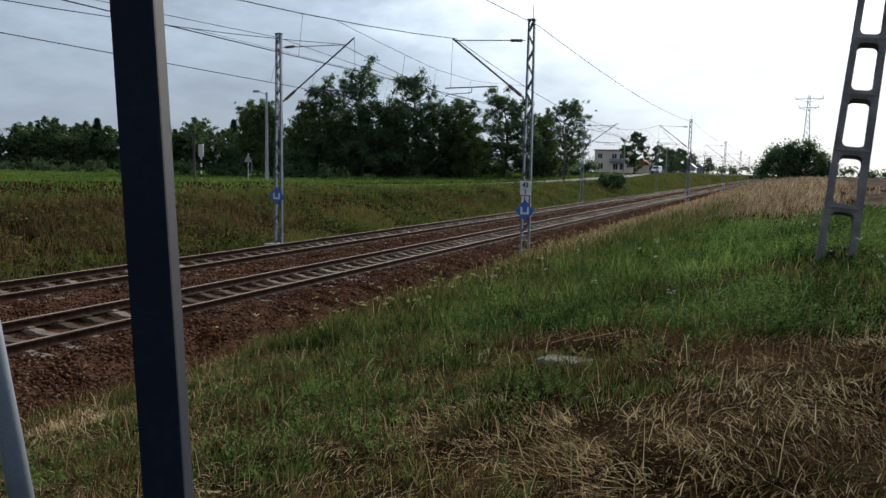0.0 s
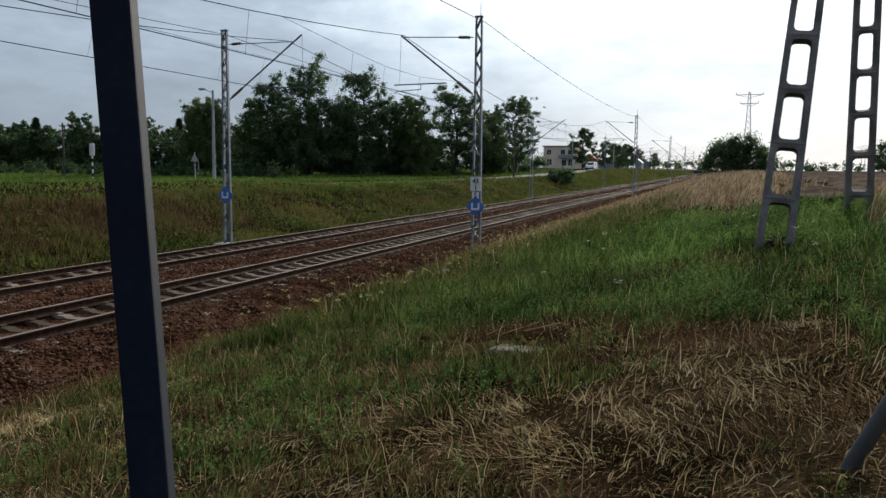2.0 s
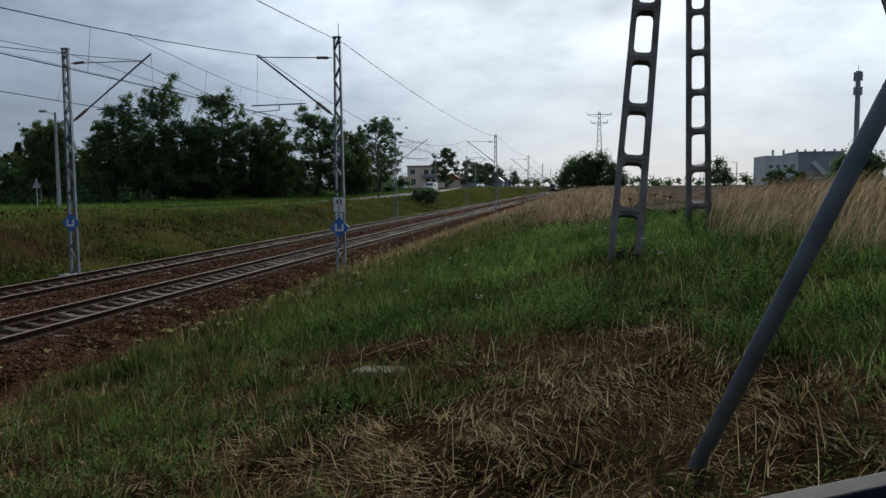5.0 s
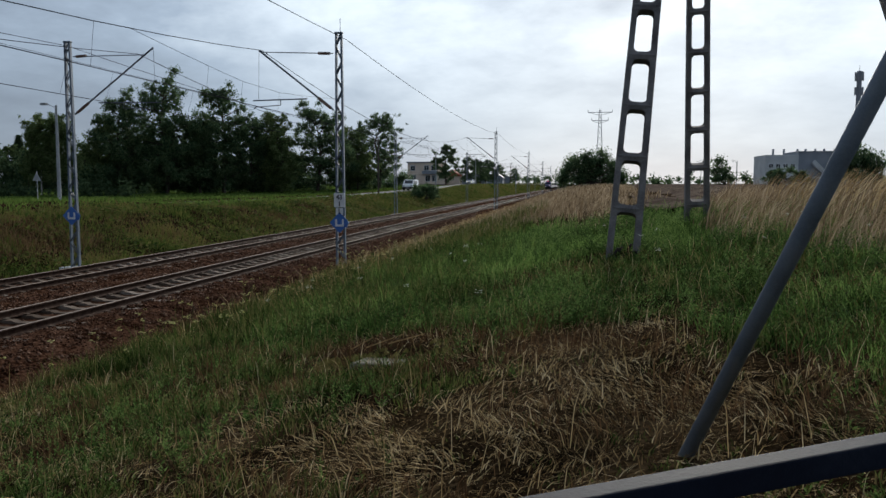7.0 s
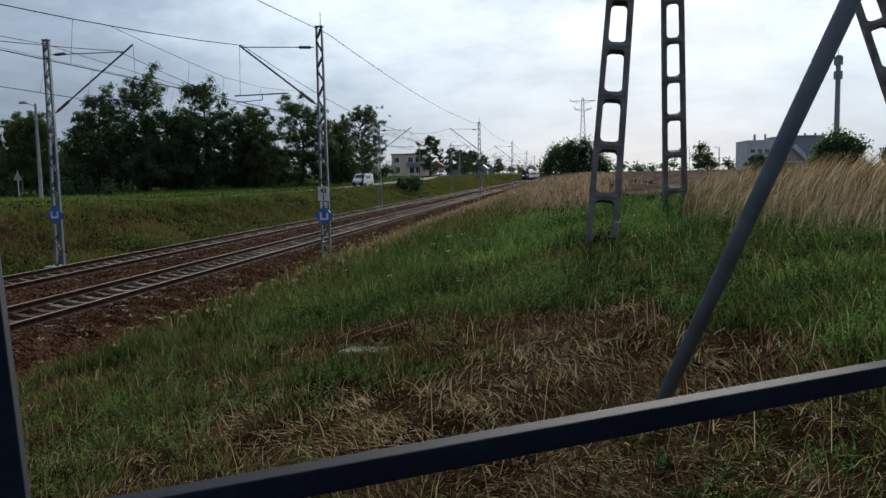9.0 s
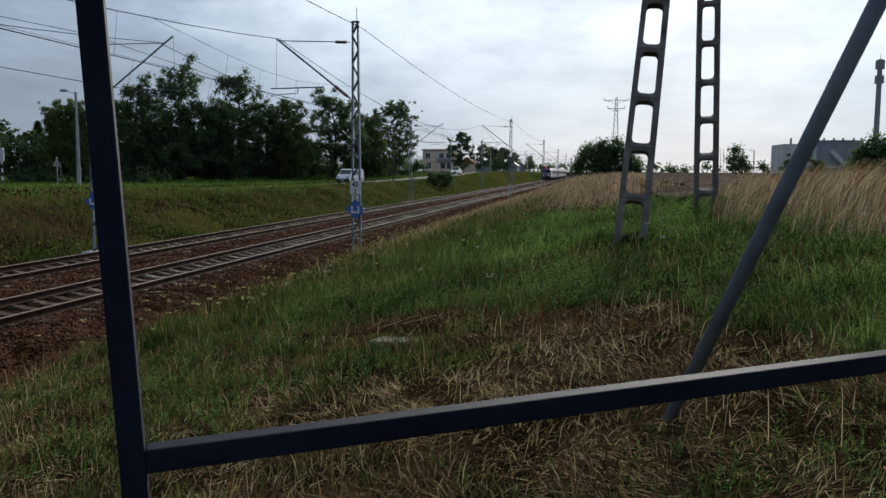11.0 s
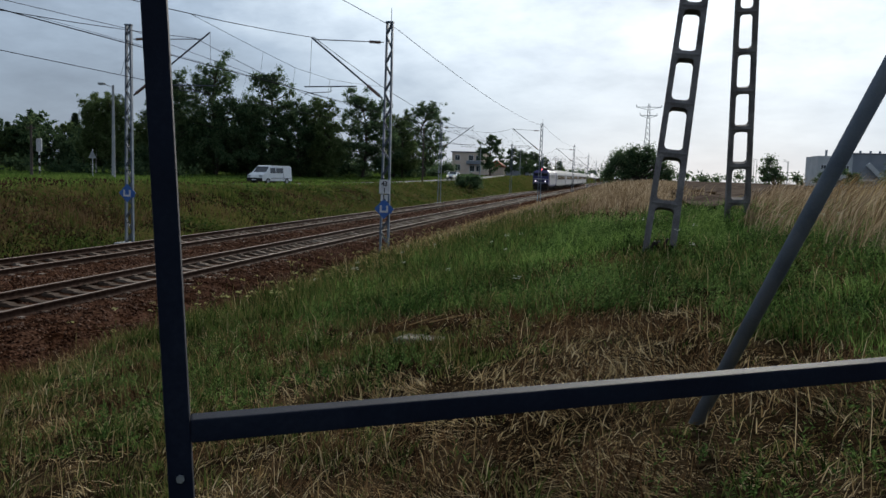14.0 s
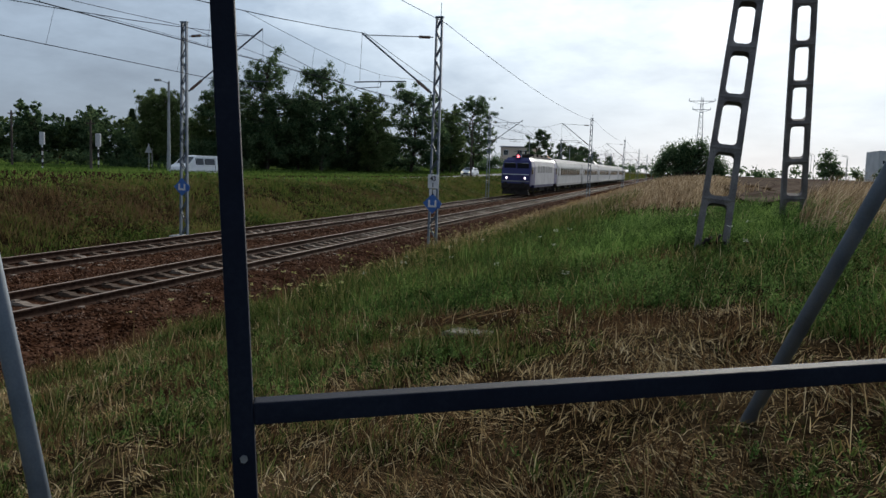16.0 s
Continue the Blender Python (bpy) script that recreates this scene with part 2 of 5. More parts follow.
M["asphalt"] = mixed("asphalt", [(0.12, 0.12, 0.12), (0.17, 0.17, 0.17)], 0.5, 0.85, fine=0.3, fine_scale=14)
M["field"] = mixed("field", [(0.050, 0.036, 0.029), (0.098, 0.074, 0.058), (0.145, 0.114, 0.09)], 0.6, 0.95, fine=0.5, fine_scale=6, bump=1.0, bump_scale=5)
M["wood"] = mixed("wood", [(0.06, 0.048, 0.04), (0.12, 0.10, 0.085)], 4, 0.85, stretch=(1, 1, 0.1))
M["blue_sign"] = mixed("blue_sign", [(0.020, 0.085, 0.30), (0.03, 0.12, 0.38)], 6, 0.45)
M["white_sign"] = mixed("white_sign", [(0.48, 0.48, 0.49), (0.64, 0.64, 0.65)], 6, 0.5)
M["black"] = mixed("black", [(0.010, 0.010, 0.011), (0.02, 0.02, 0.022)], 8, 0.6)
M["white_paint"] = mixed("white_paint", [(0.74, 0.75, 0.75), (0.84, 0.84, 0.84)], 2, 0.35, fine=0.2)
M["coach_grey"] = mixed("coach_grey", [(0.34, 0.345, 0.355), (0.43, 0.435, 0.44)], 0.6, 0.6, fine=0.25, fine_scale=8)
M["coach_roof"] = mixed("coach_roof", [(0.26, 0.26, 0.265), (0.36, 0.36, 0.36)], 0.7, 0.85)
M["coach_skirt"] = mixed("coach_skirt", [(0.17, 0.17, 0.17), (0.26, 0.26, 0.26)], 0.8, 0.6)
M["loco_blue"] = mixed("loco_blue", [(0.011, 0.012, 0.080), (0.018, 0.020, 0.120)], 0.8, 0.55, fine=0.2)
M["loco_grey"] = mixed("loco_grey", [(0.34, 0.34, 0.36), (0.45, 0.45, 0.47)], 0.7, 0.75, fine=0.25)
M["bogie"] = mixed("bogie", [(0.018, 0.016, 0.015), (0.045, 0.038, 0.034)], 3, 0.8)
M["glass"] = glassy("glass")
M["lamp"] = glowing("lamp", (1.0, 0.78, 0.84), 2.5)
M["lamp_red"] = glowing("lamp_red", (1.0, 0.14, 0.16), 3.5)
M["car_lamp"] = glowing("car_lamp", (1.0, 0.85, 0.6), 1.2)
M["render_wall"] = mixed("render_wall", [(0.62, 0.49, 0.39), (0.74, 0.61, 0.50)], 0.5, 0.9)
M["roof_tile"] = mixed("roof_tile", [(0.22, 0.055, 0.035), (0.30, 0.085, 0.05)], 1.2, 0.8)
M["bld_wall"] = mixed("bld_wall", [(0.42, 0.44, 0.44), (0.55, 0.56, 0.56)], 0.3, 0.85)
M["bld_dark"] = mixed("bld_dark", [(0.20, 0.22, 0.25), (0.27, 0.29, 0.32)], 0.3, 0.7)
M["umbel"] = mixed("umbel", [(0.52, 0.52, 0.40), (0.66, 0.66, 0.52)], 9, 0.7, island=0.4, through_light=0.3)
M["yellow"] = mixed("yellow", [(0.42, 0.40, 0.12), (0.58, 0.55, 0.25)], 9, 0.7, island=0.4, through_light=0.3)
M["moss"] = mixed("moss", [(0.05, 0.045, 0.012), (0.13, 0.105, 0.03), (0.22, 0.18, 0.06)], 14, 0.9, island=0.6, spread=(0.2, 0.8), fine=0.4)
M["rubber"] = mixed("rubber", [(0.012, 0.012, 0.012), (0.03, 0.03, 0.03)], 5, 0.8)


# ---- mesh helpers ----
def part(name, bm, mat, parent=None, label="", smooth=False):
    """Links a bmesh as one mesh object, under a thing or a part where one is given."""
    me = bpy.data.meshes.new(name)
    bmesh.ops.recalc_face_normals(bm, faces=bm.faces)
    bm.to_mesh(me)
    bm.free()
    me.materials.append(M[mat])
    if smooth:
        me.polygons.foreach_set("use_smooth", [True] * len(me.polygons))
    ob = new(name, me)
    if parent is not None:
        ob.parent = parent
    if label:
        tagged(ob, label)
    return ob


def thing(name, label, category, group="", kind="", at=None):
    ob = new(name)
    ob.empty_display_size = 0.2
    if at is not None:
        ob.matrix_basis = at
    return tagged(ob, label, category, group, kind)


def box(lo, hi, bevel=0.0, bm=None, m=None):
    """A box from corner to corner, with bevelled edges."""
    own = bmesh.new()
    bmesh.ops.create_cube(own, size=1.0)
    lo, hi = Vector(lo), Vector(hi)
    for v in own.verts:
        v.co = Vector([lo[i] + (hi[i] - lo[i]) * (v.co[i] + 0.5) for i in range(3)])
    if bevel:
        bmesh.ops.bevel(own, geom=own.edges[:], offset=bevel, segments=2, affect="EDGES", profile=0.6)
    if m is not None:
        own.transform(m)
    if bm is None:
        return own
    return join(bm, own)


def join(bm, other):
    """Adds the faces of another bmesh."""
    vs = [bm.verts.new(v.co) for v in other.verts]
    other.verts.index_update()
    for f in other.faces:
        bm.faces.new([vs[v.index] for v in f.verts])
    other.free()
    return bm


def rod(p, q, r, n=10, r2=None, bm=None, caps=True):
    """A round bar from p to q."""
    own = bmesh.new() if bm is None else bm
    p, q = Vector(p), Vector(q)
    d = (q - p).normalized()
    a = d.orthogonal().normalized()
    b = d.cross(a)
    r2 = r if r2 is None else r2
    rings = []
    for c, rr in ((p, r), (q, r2)):
        rings.append([own.verts.new(c + (a * math.cos(2 * math.pi * i / n) + b * math.sin(2 * math.pi * i / n)) * rr) for i in range(n)])
    for i in range(n):
        j = (i + 1) % n
        own.faces.new((rings[0][i], rings[0][j], rings[1][j], rings[1][i]))
    if caps:
        own.faces.new(rings[0][::-1])
        own.faces.new(rings[1])
    return own


def bar(p, q, w, h, up=(0, 0, 1), bevel=0.0, bm=None):
    """A square bar of width w and height h from p to q."""
    p, q = Vector(p), Vector(q)
    d = (q - p)
    y = d.normalized()
    x = y.cross(Vector(up)).normalized()
    z = x.cross(y)
    m = Matrix((x, y, z)).transposed().to_4x4()
    m.translation = p
    return box((-w / 2, 0, -h / 2), (w / 2, d.length, h / 2), bevel, bm, m)


def extruded(profile, y0, y1, bm=None):
    """A closed outline of (x, z) drawn from y0 to y1."""
    own = bmesh.new() if bm is None else bm
    a = [own.verts.new((x, y0, z)) for x, z in profile]
    b = [own.verts.new((x, y1, z)) for x, z in profile]
    n = len(profile)
    for i in range(n):
        j = (i + 1) % n
        own.faces.new((a[i], a[j], b[j], b[i]))
    own.faces.new(a[::-1])
    own.faces.new(b)
    return own


def raw(name, verts, faces, mat, counts, smooth=False):
    """A mesh from arrays: corners, corner numbers face by face, and the corners of each face."""
    me = bpy.data.meshes.new(name)
    me.vertices.add(len(verts))
    me.vertices.foreach_set("co", np.asarray(verts, dtype=np.float32).ravel())
    me.loops.add(len(faces))
    me.loops.foreach_set("vertex_index", np.asarray(faces, dtype=np.int32))
    starts = np.concatenate([[0], np.cumsum(counts)[:-1]]).astype(np.int32)
    me.polygons.add(len(counts))
    me.polygons.foreach_set("loop_start", starts)
    me.polygons.foreach_set("loop_total", np.asarray(counts, dtype=np.int32))
    me.update(calc_edges=True)
    me.validate()
    if smooth:
        me.polygons.foreach_set("use_smooth", np.ones(len(counts), dtype=bool))
    me.materials.append(M[mat])
    return new(name, me)


# ---- ground ----
NEAR, FAR = -9.35, -13.35
PROFILE_X = [-400, -120, -52, -36, -25, -22.0, -18.6, -17.4, -16.0, -15.6, -7.0, -6.2, -5.2, -2.6, 0.0, 2.3, 4.0, 6.0, 9.0, 16.0, 60, 500]
PROFILE_Z = [1.2, 1.2, 1.1, 0.95, 1.05, 0.85, -0.35, -0.62, -0.55, -0.55, -0.50, -0.28, 0.02, 0.62, 1.20, 1.58, 1.85, 2.05, 2.20, 2.30, 2.35, 2.5]


def lumps(x, y, s=1.0):
    return (np.sin(x * 1.3 * s + 0.7 * np.sin(y * 0.9 * s)) * np.cos(y * 1.1 * s + 0.8 * np.sin(x * 0.7 * s)) * 0.6
            + np.sin(x * 2.9 * s + y * 2.3 * s + 1.3) * 0.25 + np.sin(x * 5.3 * s - y * 4.7 * s) * 0.15)


def cells(x, y, s, seed):
    """Smooth chance field, 0 to 1, with cells of 1 / s metres."""
    table = np.random.default_rng(seed).random((64, 64))
    u, v = np.asarray(x, float) * s + 311.7, np.asarray(y, float) * s + 173.3
    i, j = np.floor(u).astype(int), np.floor(v).astype(int)
    a, b = u - i, v - j
    a, b = a * a * (3 - 2 * a), b * b * (3 - 2 * b)
    i0, j0, i1, j1 = i % 64, j % 64, (i + 1) % 64, (j + 1) % 64
    return (table[i0, j0] * (1 - a) + table[i1, j0] * a) * (1 - b) + (table[i0, j1] * (1 - a) + table[i1, j1] * a) * b


def clumps(x, y, s, seed):
    """Uneven clumps at three scales, about -1 to 1."""
    return (0.5 * cells(x, y, s, seed) + 0.3 * cells(x, y, s * 2.3, seed + 1) + 0.2 * cells(x, y, s * 5.1, seed + 2) - 0.5) * 2.6


def road_x(y):
    return np.interp(y, [-60, 20, 45, 60, 78, 91, 110, 122, 142, 205, 330, 900], [-62, -50, -42, -38.4, -34.7, -32.4, -30.4, -29.4, -28.5, -27.0, -24.5, -22])


def road_z(y):
    return np.interp(y, [-60, 40, 90, 116, 150, 205, 330, 900], [0.85, 0.82, 0.82, 1.0, 1.55, 2.45, 2.6, 2.6])


def ground_z(x, y):
    x, y = np.asarray(x, float), np.asarray(y, float)
    z = np.interp(x, PROFILE_X, PROFILE_Z)
    rise = np.interp(y, [90, 116, 150, 205], [0.0, 0.15, 0.7, 1.5])
    z = z + np.where(x < -18.6, rise * np.clip((-18.6 - x) / 6.0, 0, 1), 0)
    hump = np.exp(-((x + 29) / 6.0) ** 2) * np.interp(y, [-20, 10, 25, 46, 56], [0.8, 0.8, 0.75, 0.6, 0.05])
    bank = np.exp(-((x - 1.5) / 4.5) ** 2) * np.interp(y, [12, 26, 60, 110], [0.0, 0.42, 0.55, 0.5])
    mound = 0.15 * np.exp(-((x - 2.2) / 1.9) ** 2 - ((y - 10.9) / 1.6) ** 2)
    rough = lumps(x, y) * np.where((x > -16.8) & (x < -6.5), 0.0, 0.045)
    road = np.clip(1.6 - np.abs(x - road_x(y)) / 3.2, 0, 1)
    z = z + hump + bank + rough + mound
    return z * (1 - road) + (road_z(y) - 0.06) * road


def grid(xs, ys):
    gx, gy = np.meshgrid(xs, ys)
    v = np.stack([gx.ravel(), gy.ravel(), ground_z(gx, gy).ravel()], 1)
    nx, ny = len(xs), len(ys)
    i = (np.arange(ny - 1)[:, None] * nx + np.arange(nx - 1)).ravel()
    f = np.stack([i, i + 1, i + nx + 1, i + nx], 1)
    return v, f


gxs = np.unique(np.concatenate([np.linspace(-2500, -400, 8), np.linspace(-400, -60, 24), np.linspace(-60, -18, 60), np.linspace(-18, -6, 30), np.linspace(-6, 8, 90), np.linspace(8, 60, 40), np.linspace(60, 500, 20), np.linspace(500, 2500, 8)]))
gys = np.unique(np.concatenate([np.linspace(-1500, -60, 12), np.linspace(-60, 0, 30), np.linspace(0, 20, 110), np.linspace(20, 60, 80), np.linspace(60, 240, 100), np.linspace(240, 3500, 30)]))
gv, gf = grid(gxs, gys)
ground = raw("ground", gv, gf.ravel(), "soil", [4] * len(gf), True)
tagged(ground, "uneven grassy ground with a railway cutting", "ground", kind="structure")

# ploughed field, a sheet just over the ground
fx, fy = np.concatenate([np.linspace(3.4, 20, 42), np.linspace(21, 300, 60)]), np.linspace(19, 420, 110)
fv, ff = grid(fx, fy)
fv[:, 2] += 0.05 + 0.05 * np.sin(fv[:, 0] * 2.2) + np.random.default_rng(4).uniform(-0.07, 0.07, len(fv))
field = raw("field", fv, ff.ravel(), "field", [4] * len(ff), True)
tagged(field, "bare brown ploughed field behind the dry grass", "field", kind="structure")


def strip(name, ys, left, right, zs, mat, drop=0.5):
    """A road-like band with a thickness, from its edges."""
    bm = bmesh.new()
    rows = []
    for y, a, b, z in zip(ys, left, right, zs):
        rows.append([bm.verts.new((a, y, z - drop)), bm.verts.new((a, y, z)), bm.verts.new((b, y, z)), bm.verts.new((b, y, z - drop))])
    for p, q in zip(rows, rows[1:]):
        for i in range(3):
            bm.faces.new((p[i], p[i + 1], q[i + 1], q[i]))
    return part(name, bm, mat)


rys = np.linspace(-60, 900, 160)
road = strip("road", rys, road_x(rys) - 3.0, road_x(rys) + 3.0, road_z(rys) + 0.02, "asphalt")
tagged(road, "grey asphalt country road along the embankment", "road", kind="structure")


# ---- railway ----
def ballast_profile(x):
    return np.interp(x, [-16.2, -15.4, -14.9, -14.15, -14.0, -12.7, -12.55, -12.1, -11.7, -11.0, -10.6, -10.15, -10.0, -8.7, -8.55, -7.95, -7.5, -6.5],
                     [-0.60, -0.34, -0.168, -0.165, -0.205, -0.205, -0.165, -0.168, -0.24, -0.24, -0.170, -0.165, -0.232, -0.232, -0.165, -0.170, -0.24, -0.56])


bxs = np.linspace(-16.2, -6.5, 80)
bys = np.unique(np.concatenate([np.linspace(-40, 0, 30), np.linspace(0, 60, 260), np.linspace(60, 260, 160), np.linspace(260, 1200, 60)]))
bgx, bgy = np.meshgrid(bxs, bys)
between = np.where((np.abs(bgx - NEAR) < 0.72) | (np.abs(bgx - FAR) < 0.72), 0.4, 1.0)
bz = ballast_profile(bgx) + between * (0.02 * lumps(bgx, bgy, 3.1) + np.random.default_rng(8).uniform(-0.015, 0.015, bgx.shape))
bv = np.stack([bgx.ravel(), bgy.ravel(), bz.ravel()], 1)
nbx = len(bxs)
bi = (np.arange(len(bys) - 1)[:, None] * nbx + np.arange(nbx - 1)).ravel()
bf = np.stack([bi, bi + 1, bi + nbx + 1, bi + nbx], 1)
ballast = raw("ballast_bed", bv, bf.ravel(), "ballast", [4] * len(bf))
tagged(ballast, "reddish brown crushed stone ballast bed", "ballast", kind="structure")

rng = np.random.default_rng(5)


def stones(name, n, x0, x1, y0, y1, size):
    """Loose angular stones scattered over the ballast bed."""
    base = np.array([(1, 0, 0), (-1, 0, 0), (0, 1, 0), (0, -1, 0), (0, 0, 0.8), (0, 0, -0.8)], float)
    tri = np.array([(0, 2, 4), (2, 1, 4), (1, 3, 4), (3, 0, 4), (2, 0, 5), (1, 2, 5), (3, 1, 5), (0, 3, 5)])
    u = rng.random(n) ** 1.6
    x, y = rng.uniform(x0, x1, n), y0 + (y1 - y0) * u
    z = ballast_profile(x) + np.where((np.abs(x - NEAR) < 0.72) | (np.abs(x - FAR) < 0.72), -0.008, 0.008)
    s = rng.uniform(0.5, 1.0, (n, 1, 1)) * size * (1 + (y[:, None, None] - y0) / 60)
    v = base[None] * rng.uniform(0.6, 1.15, (n, 6, 3)) * s
    a = rng.uniform(0, 6.28, n)
    ca, sa = np.cos(a)[:, None], np.sin(a)[:, None]
    vx, vy = v[:, :, 0] * ca - v[:, :, 1] * sa, v[:, :, 0] * sa + v[:, :, 1] * ca
    v = np.stack([vx + x[:, None], vy + y[:, None], v[:, :, 2] + z[:, None]], 2)
    f = (tri[None] + np.arange(n)[:, None, None] * 6).reshape(-1)
    return raw(name, v.reshape(-1, 3), f, "stone", [3] * (n * 8))


tagged(stones("ballast_stones", 62000, -15.9, -6.7, 6, 75, 0.036), "loose angular brown ballast stones between the rails", "ballast", kind="stuff")

RAIL_OUT = [(-0.07, -0.17), (0.07, -0.17), (0.07, -0.155), (0.02, -0.14), (0.01, -0.12), (0.01, -0.045), (0.034, -0.035), (0.034, -0.006), (-0.034, -0.006), (-0.034, -0.035), (-0.01, -0.045), (-0.01, -0.12), (-0.02, -0.14), (-0.07, -0.155)]
HEAD_OUT = [(-0.034, -0.006), (0.034, -0.006), (0.029, 0.0), (-0.029, 0.0)]
tracks = []
for cx, which in ((NEAR, "nearer"), (FAR, "farther")):
    track = thing("railway_track", "rusty steel railway track with polished railheads on concrete sleepers", "railway track", "double track", "structure")
    for side in (-0.75, 0.75):
        r = part("rail", extruded([(x + cx + side, z) for x, z in RAIL_OUT], -40, 1200), "rail_rust", track, "rusty brown steel rail")
        part("railhead", extruded([(x + cx + side, z) for x, z in HEAD_OUT], -40, 1200), "rail_head", r, "polished running surface")
    tracks.append(track)

# ---- overhead line ----
MAST_X = {"near": -6.3, "far": -16.4}
MAST_Y = [-25.2 + 51.6 * k for k in range(0, 11)]


def mast(side, y, signs):
    """A latticed mast with its bracket over the track; the bracket reaches towards the track."""
    x, s = (MAST_X["near"], -1) if side == "near" else (MAST_X["far"], 1)
    ob = thing("catenary_mast", "blue-grey latticed steel catenary mast beside the track", "mast", "catenary masts", at=pose(x, y, -0.5))
    h, w0, w1, d = 8.2, 0.145, 0.09, 0.07
    for e in (-1, 1):
        bm = bar((e * w0, 0, 0), (e * w1, 0, h), 0.062, 0.12, up=(0, 1, 0), bevel=0.006)
        part("channel", bm, "mast", ob)
    bm = bmesh.new()
    n = 17
    near_by = -5 < y < 140
    for i in range(n):
        za, zb = h * i / n + 0.1, h * (i + 1) / n + 0.02
        wa, wb = w0 + (w1 - w0) * za / h, w0 + (w1 - w0) * zb / h
        e = 1 if i % 2 else -1
        for dy in (-0.055, 0.055):
            if near_by:
                part("lacing_bar", bar((e * wa, dy, za), (-e * wb, dy, zb), 0.045, 0.010, up=(0, 1, 0)), "mast_dark", ob)
            else:
                bar((e * wa, dy, za), (-e * wb, dy, zb), 0.045, 0.010, up=(0, 1, 0), bm=bm)
    if not near_by:
        part("lacing", bm, "mast_dark", ob)
    part("cap", box((-0.14, -0.08, h), (0.14, 0.08, h + 0.05), 0.01), "mast", ob)
    part("footing", box((-0.45, -0.35, -0.35), (0.45, 0.35, 0.12), 0.03), "pale_concrete", ob)
    if side == "near":
        part("spike", rod((0.05, 0, h), (0.05, 0, h + 0.5), 0.012, 6), "mast_dark", ob)
    reach, tip, drop = (2.85, 7.72, 0.06) if side == "near" else (3.32, 7.93, 0.24)
    top, low = 7.70 if side == "far" else 7.55, 5.65
    bracket = part("bracket_tube", rod((s * 0.2, 0, low), (s * reach, 0, tip), 0.032, 8), "mast_dark", ob, "slanting steel bracket tube")
    part("insulator", rod((s * 0.3, 0, low + 0.07), (s * 0.75, 0, low + 0.07 + 0.45 * (tip - low - 0.07) / (reach - 0.3)), 0.055, 8), "insulator", bracket, "brown ribbed insulator")
    tie = part("top_tie", rod((s * 0.2, 0, top), (s * (reach - 0.05 - drop), 0, tip - drop), 0.016, 6), "mast_dark", ob)
    part("insulator", rod((s * 0.32, 0, top), (s * 0.72, 0, top + 0.02), 0.05, 8), "insulator", tie, "brown ribbed insulator")
    reg = part("registration_tube", rod((s * 1.15, 0, 6.05), (s * (reach + 0.25), 0, 6.02), 0.022, 6), "mast_dark", ob)
    bm = rod((s * 2.1, 0, 6.03), (s * 2.1, 0, 5.85), 0.016, 6)
    rod((s * 2.1, 0, 5.85), (s * 3.0, 0, 5.80), 0.014, 6, bm=bm)
    rod((s * 3.0, 0, 5.80), (s * 3.1, 0, 5.72), 0.014, 6, bm=bm)
    part("steady_arm", bm, "mast_dark", reg)
    part("stay_wire", rod((s * reach, 0, tip), (s * (reach + 0.05), 0, 6.05), 0.006, 5), "wire", reg)
    if signs:
        cz = 1.83 if side == "near" else 2.0
        fy = -0.14
        m = pose(0, fy, cz, 0, 0, 0) @ pose(0, 0, 0, 0, 45, 0)
        plate = part("diamond_sign", box((-0.25, -0.008, -0.25), (0.25, 0.008, 0.25), 0.006, m=m), "blue_sign", ob, "blue diamond sign with a white angular mark")
        bm = box((-0.15, fy - 0.020, cz - 0.13), (0.15, fy - 0.010, cz - 0.06))
        box((-0.15, fy - 0.020, cz - 0.06), (-0.085, fy - 0.010, cz + 0.12), bm=bm)
        box((0.085, fy - 0.020, cz - 0.06), (0.15, fy - 0.010, cz + 0.12), bm=bm)
        part("sign_mark", bm, "white_sign", plate, "white U-shaped mark")
        part("side_plate", box((0.12, -0.12, cz - 0.16), (0.25, -0.10, cz + 0.10), 0.004, m=pose(0, 0.06, 0)), "blue_sign", ob, "edge of a second blue sign")
        if side == "near":
            board = part("distance_board", box((-0.19, fy - 0.005, 2.36), (0.19, fy + 0.012, 2.84), 0.008), "white_sign", ob, "white board with black figures 43 and 1")
            for text, tz, size in (("43", 2.63, 0.22), ("1", 2.40, 0.22)):
                cu = bpy.data.curves.new("figures", "FONT")
                cu.body, cu.size, cu.align_x, cu.extrude, cu.offset = text, size, "CENTER", 0.003, 0.006
                cu.materials.append(M["black"])
                t = new("figures", cu)
                t.parent = board
                t.matrix_basis = pose(0, fy - 0.010, tz, 90, 0, 0)
            small = part("small_plate", box((-0.13, fy, 2.10), (0.12, fy + 0.01, 2.32), 0.004), "white_sign", ob, "small white plate with a black mark")
            bm = box((-0.03, fy - 0.012, 2.14), (0.0, fy - 0.003, 2.31))
            box((0.0, fy - 0.012, 2.14), (0.05, fy - 0.003, 2.17), bm=bm)
            part("plate_mark", bm, "black", small)
    return ob


for k, y in enumerate(MAST_Y):
    mast("near", y, k == 1)
    mast("far", y, k == 1)


def wire(name, points, r, label, parent=None):
    cu = bpy.data.curves.new(name, "CURVE")
    cu.dimensions, cu.bevel_depth, cu.bevel_resolution = "3D", r, 1
    sp = cu.splines.new("POLY")
    sp.points.add(len(points) - 1)
    for p, c in zip(sp.points, points):
        p.co = (*c, 1)
    cu.materials.append(M["wire"])
    ob = new(name, cu)
    if parent is not None:
        ob.parent = parent
        return ob
    return tagged(ob, label, "overhead wire", "overhead wires")


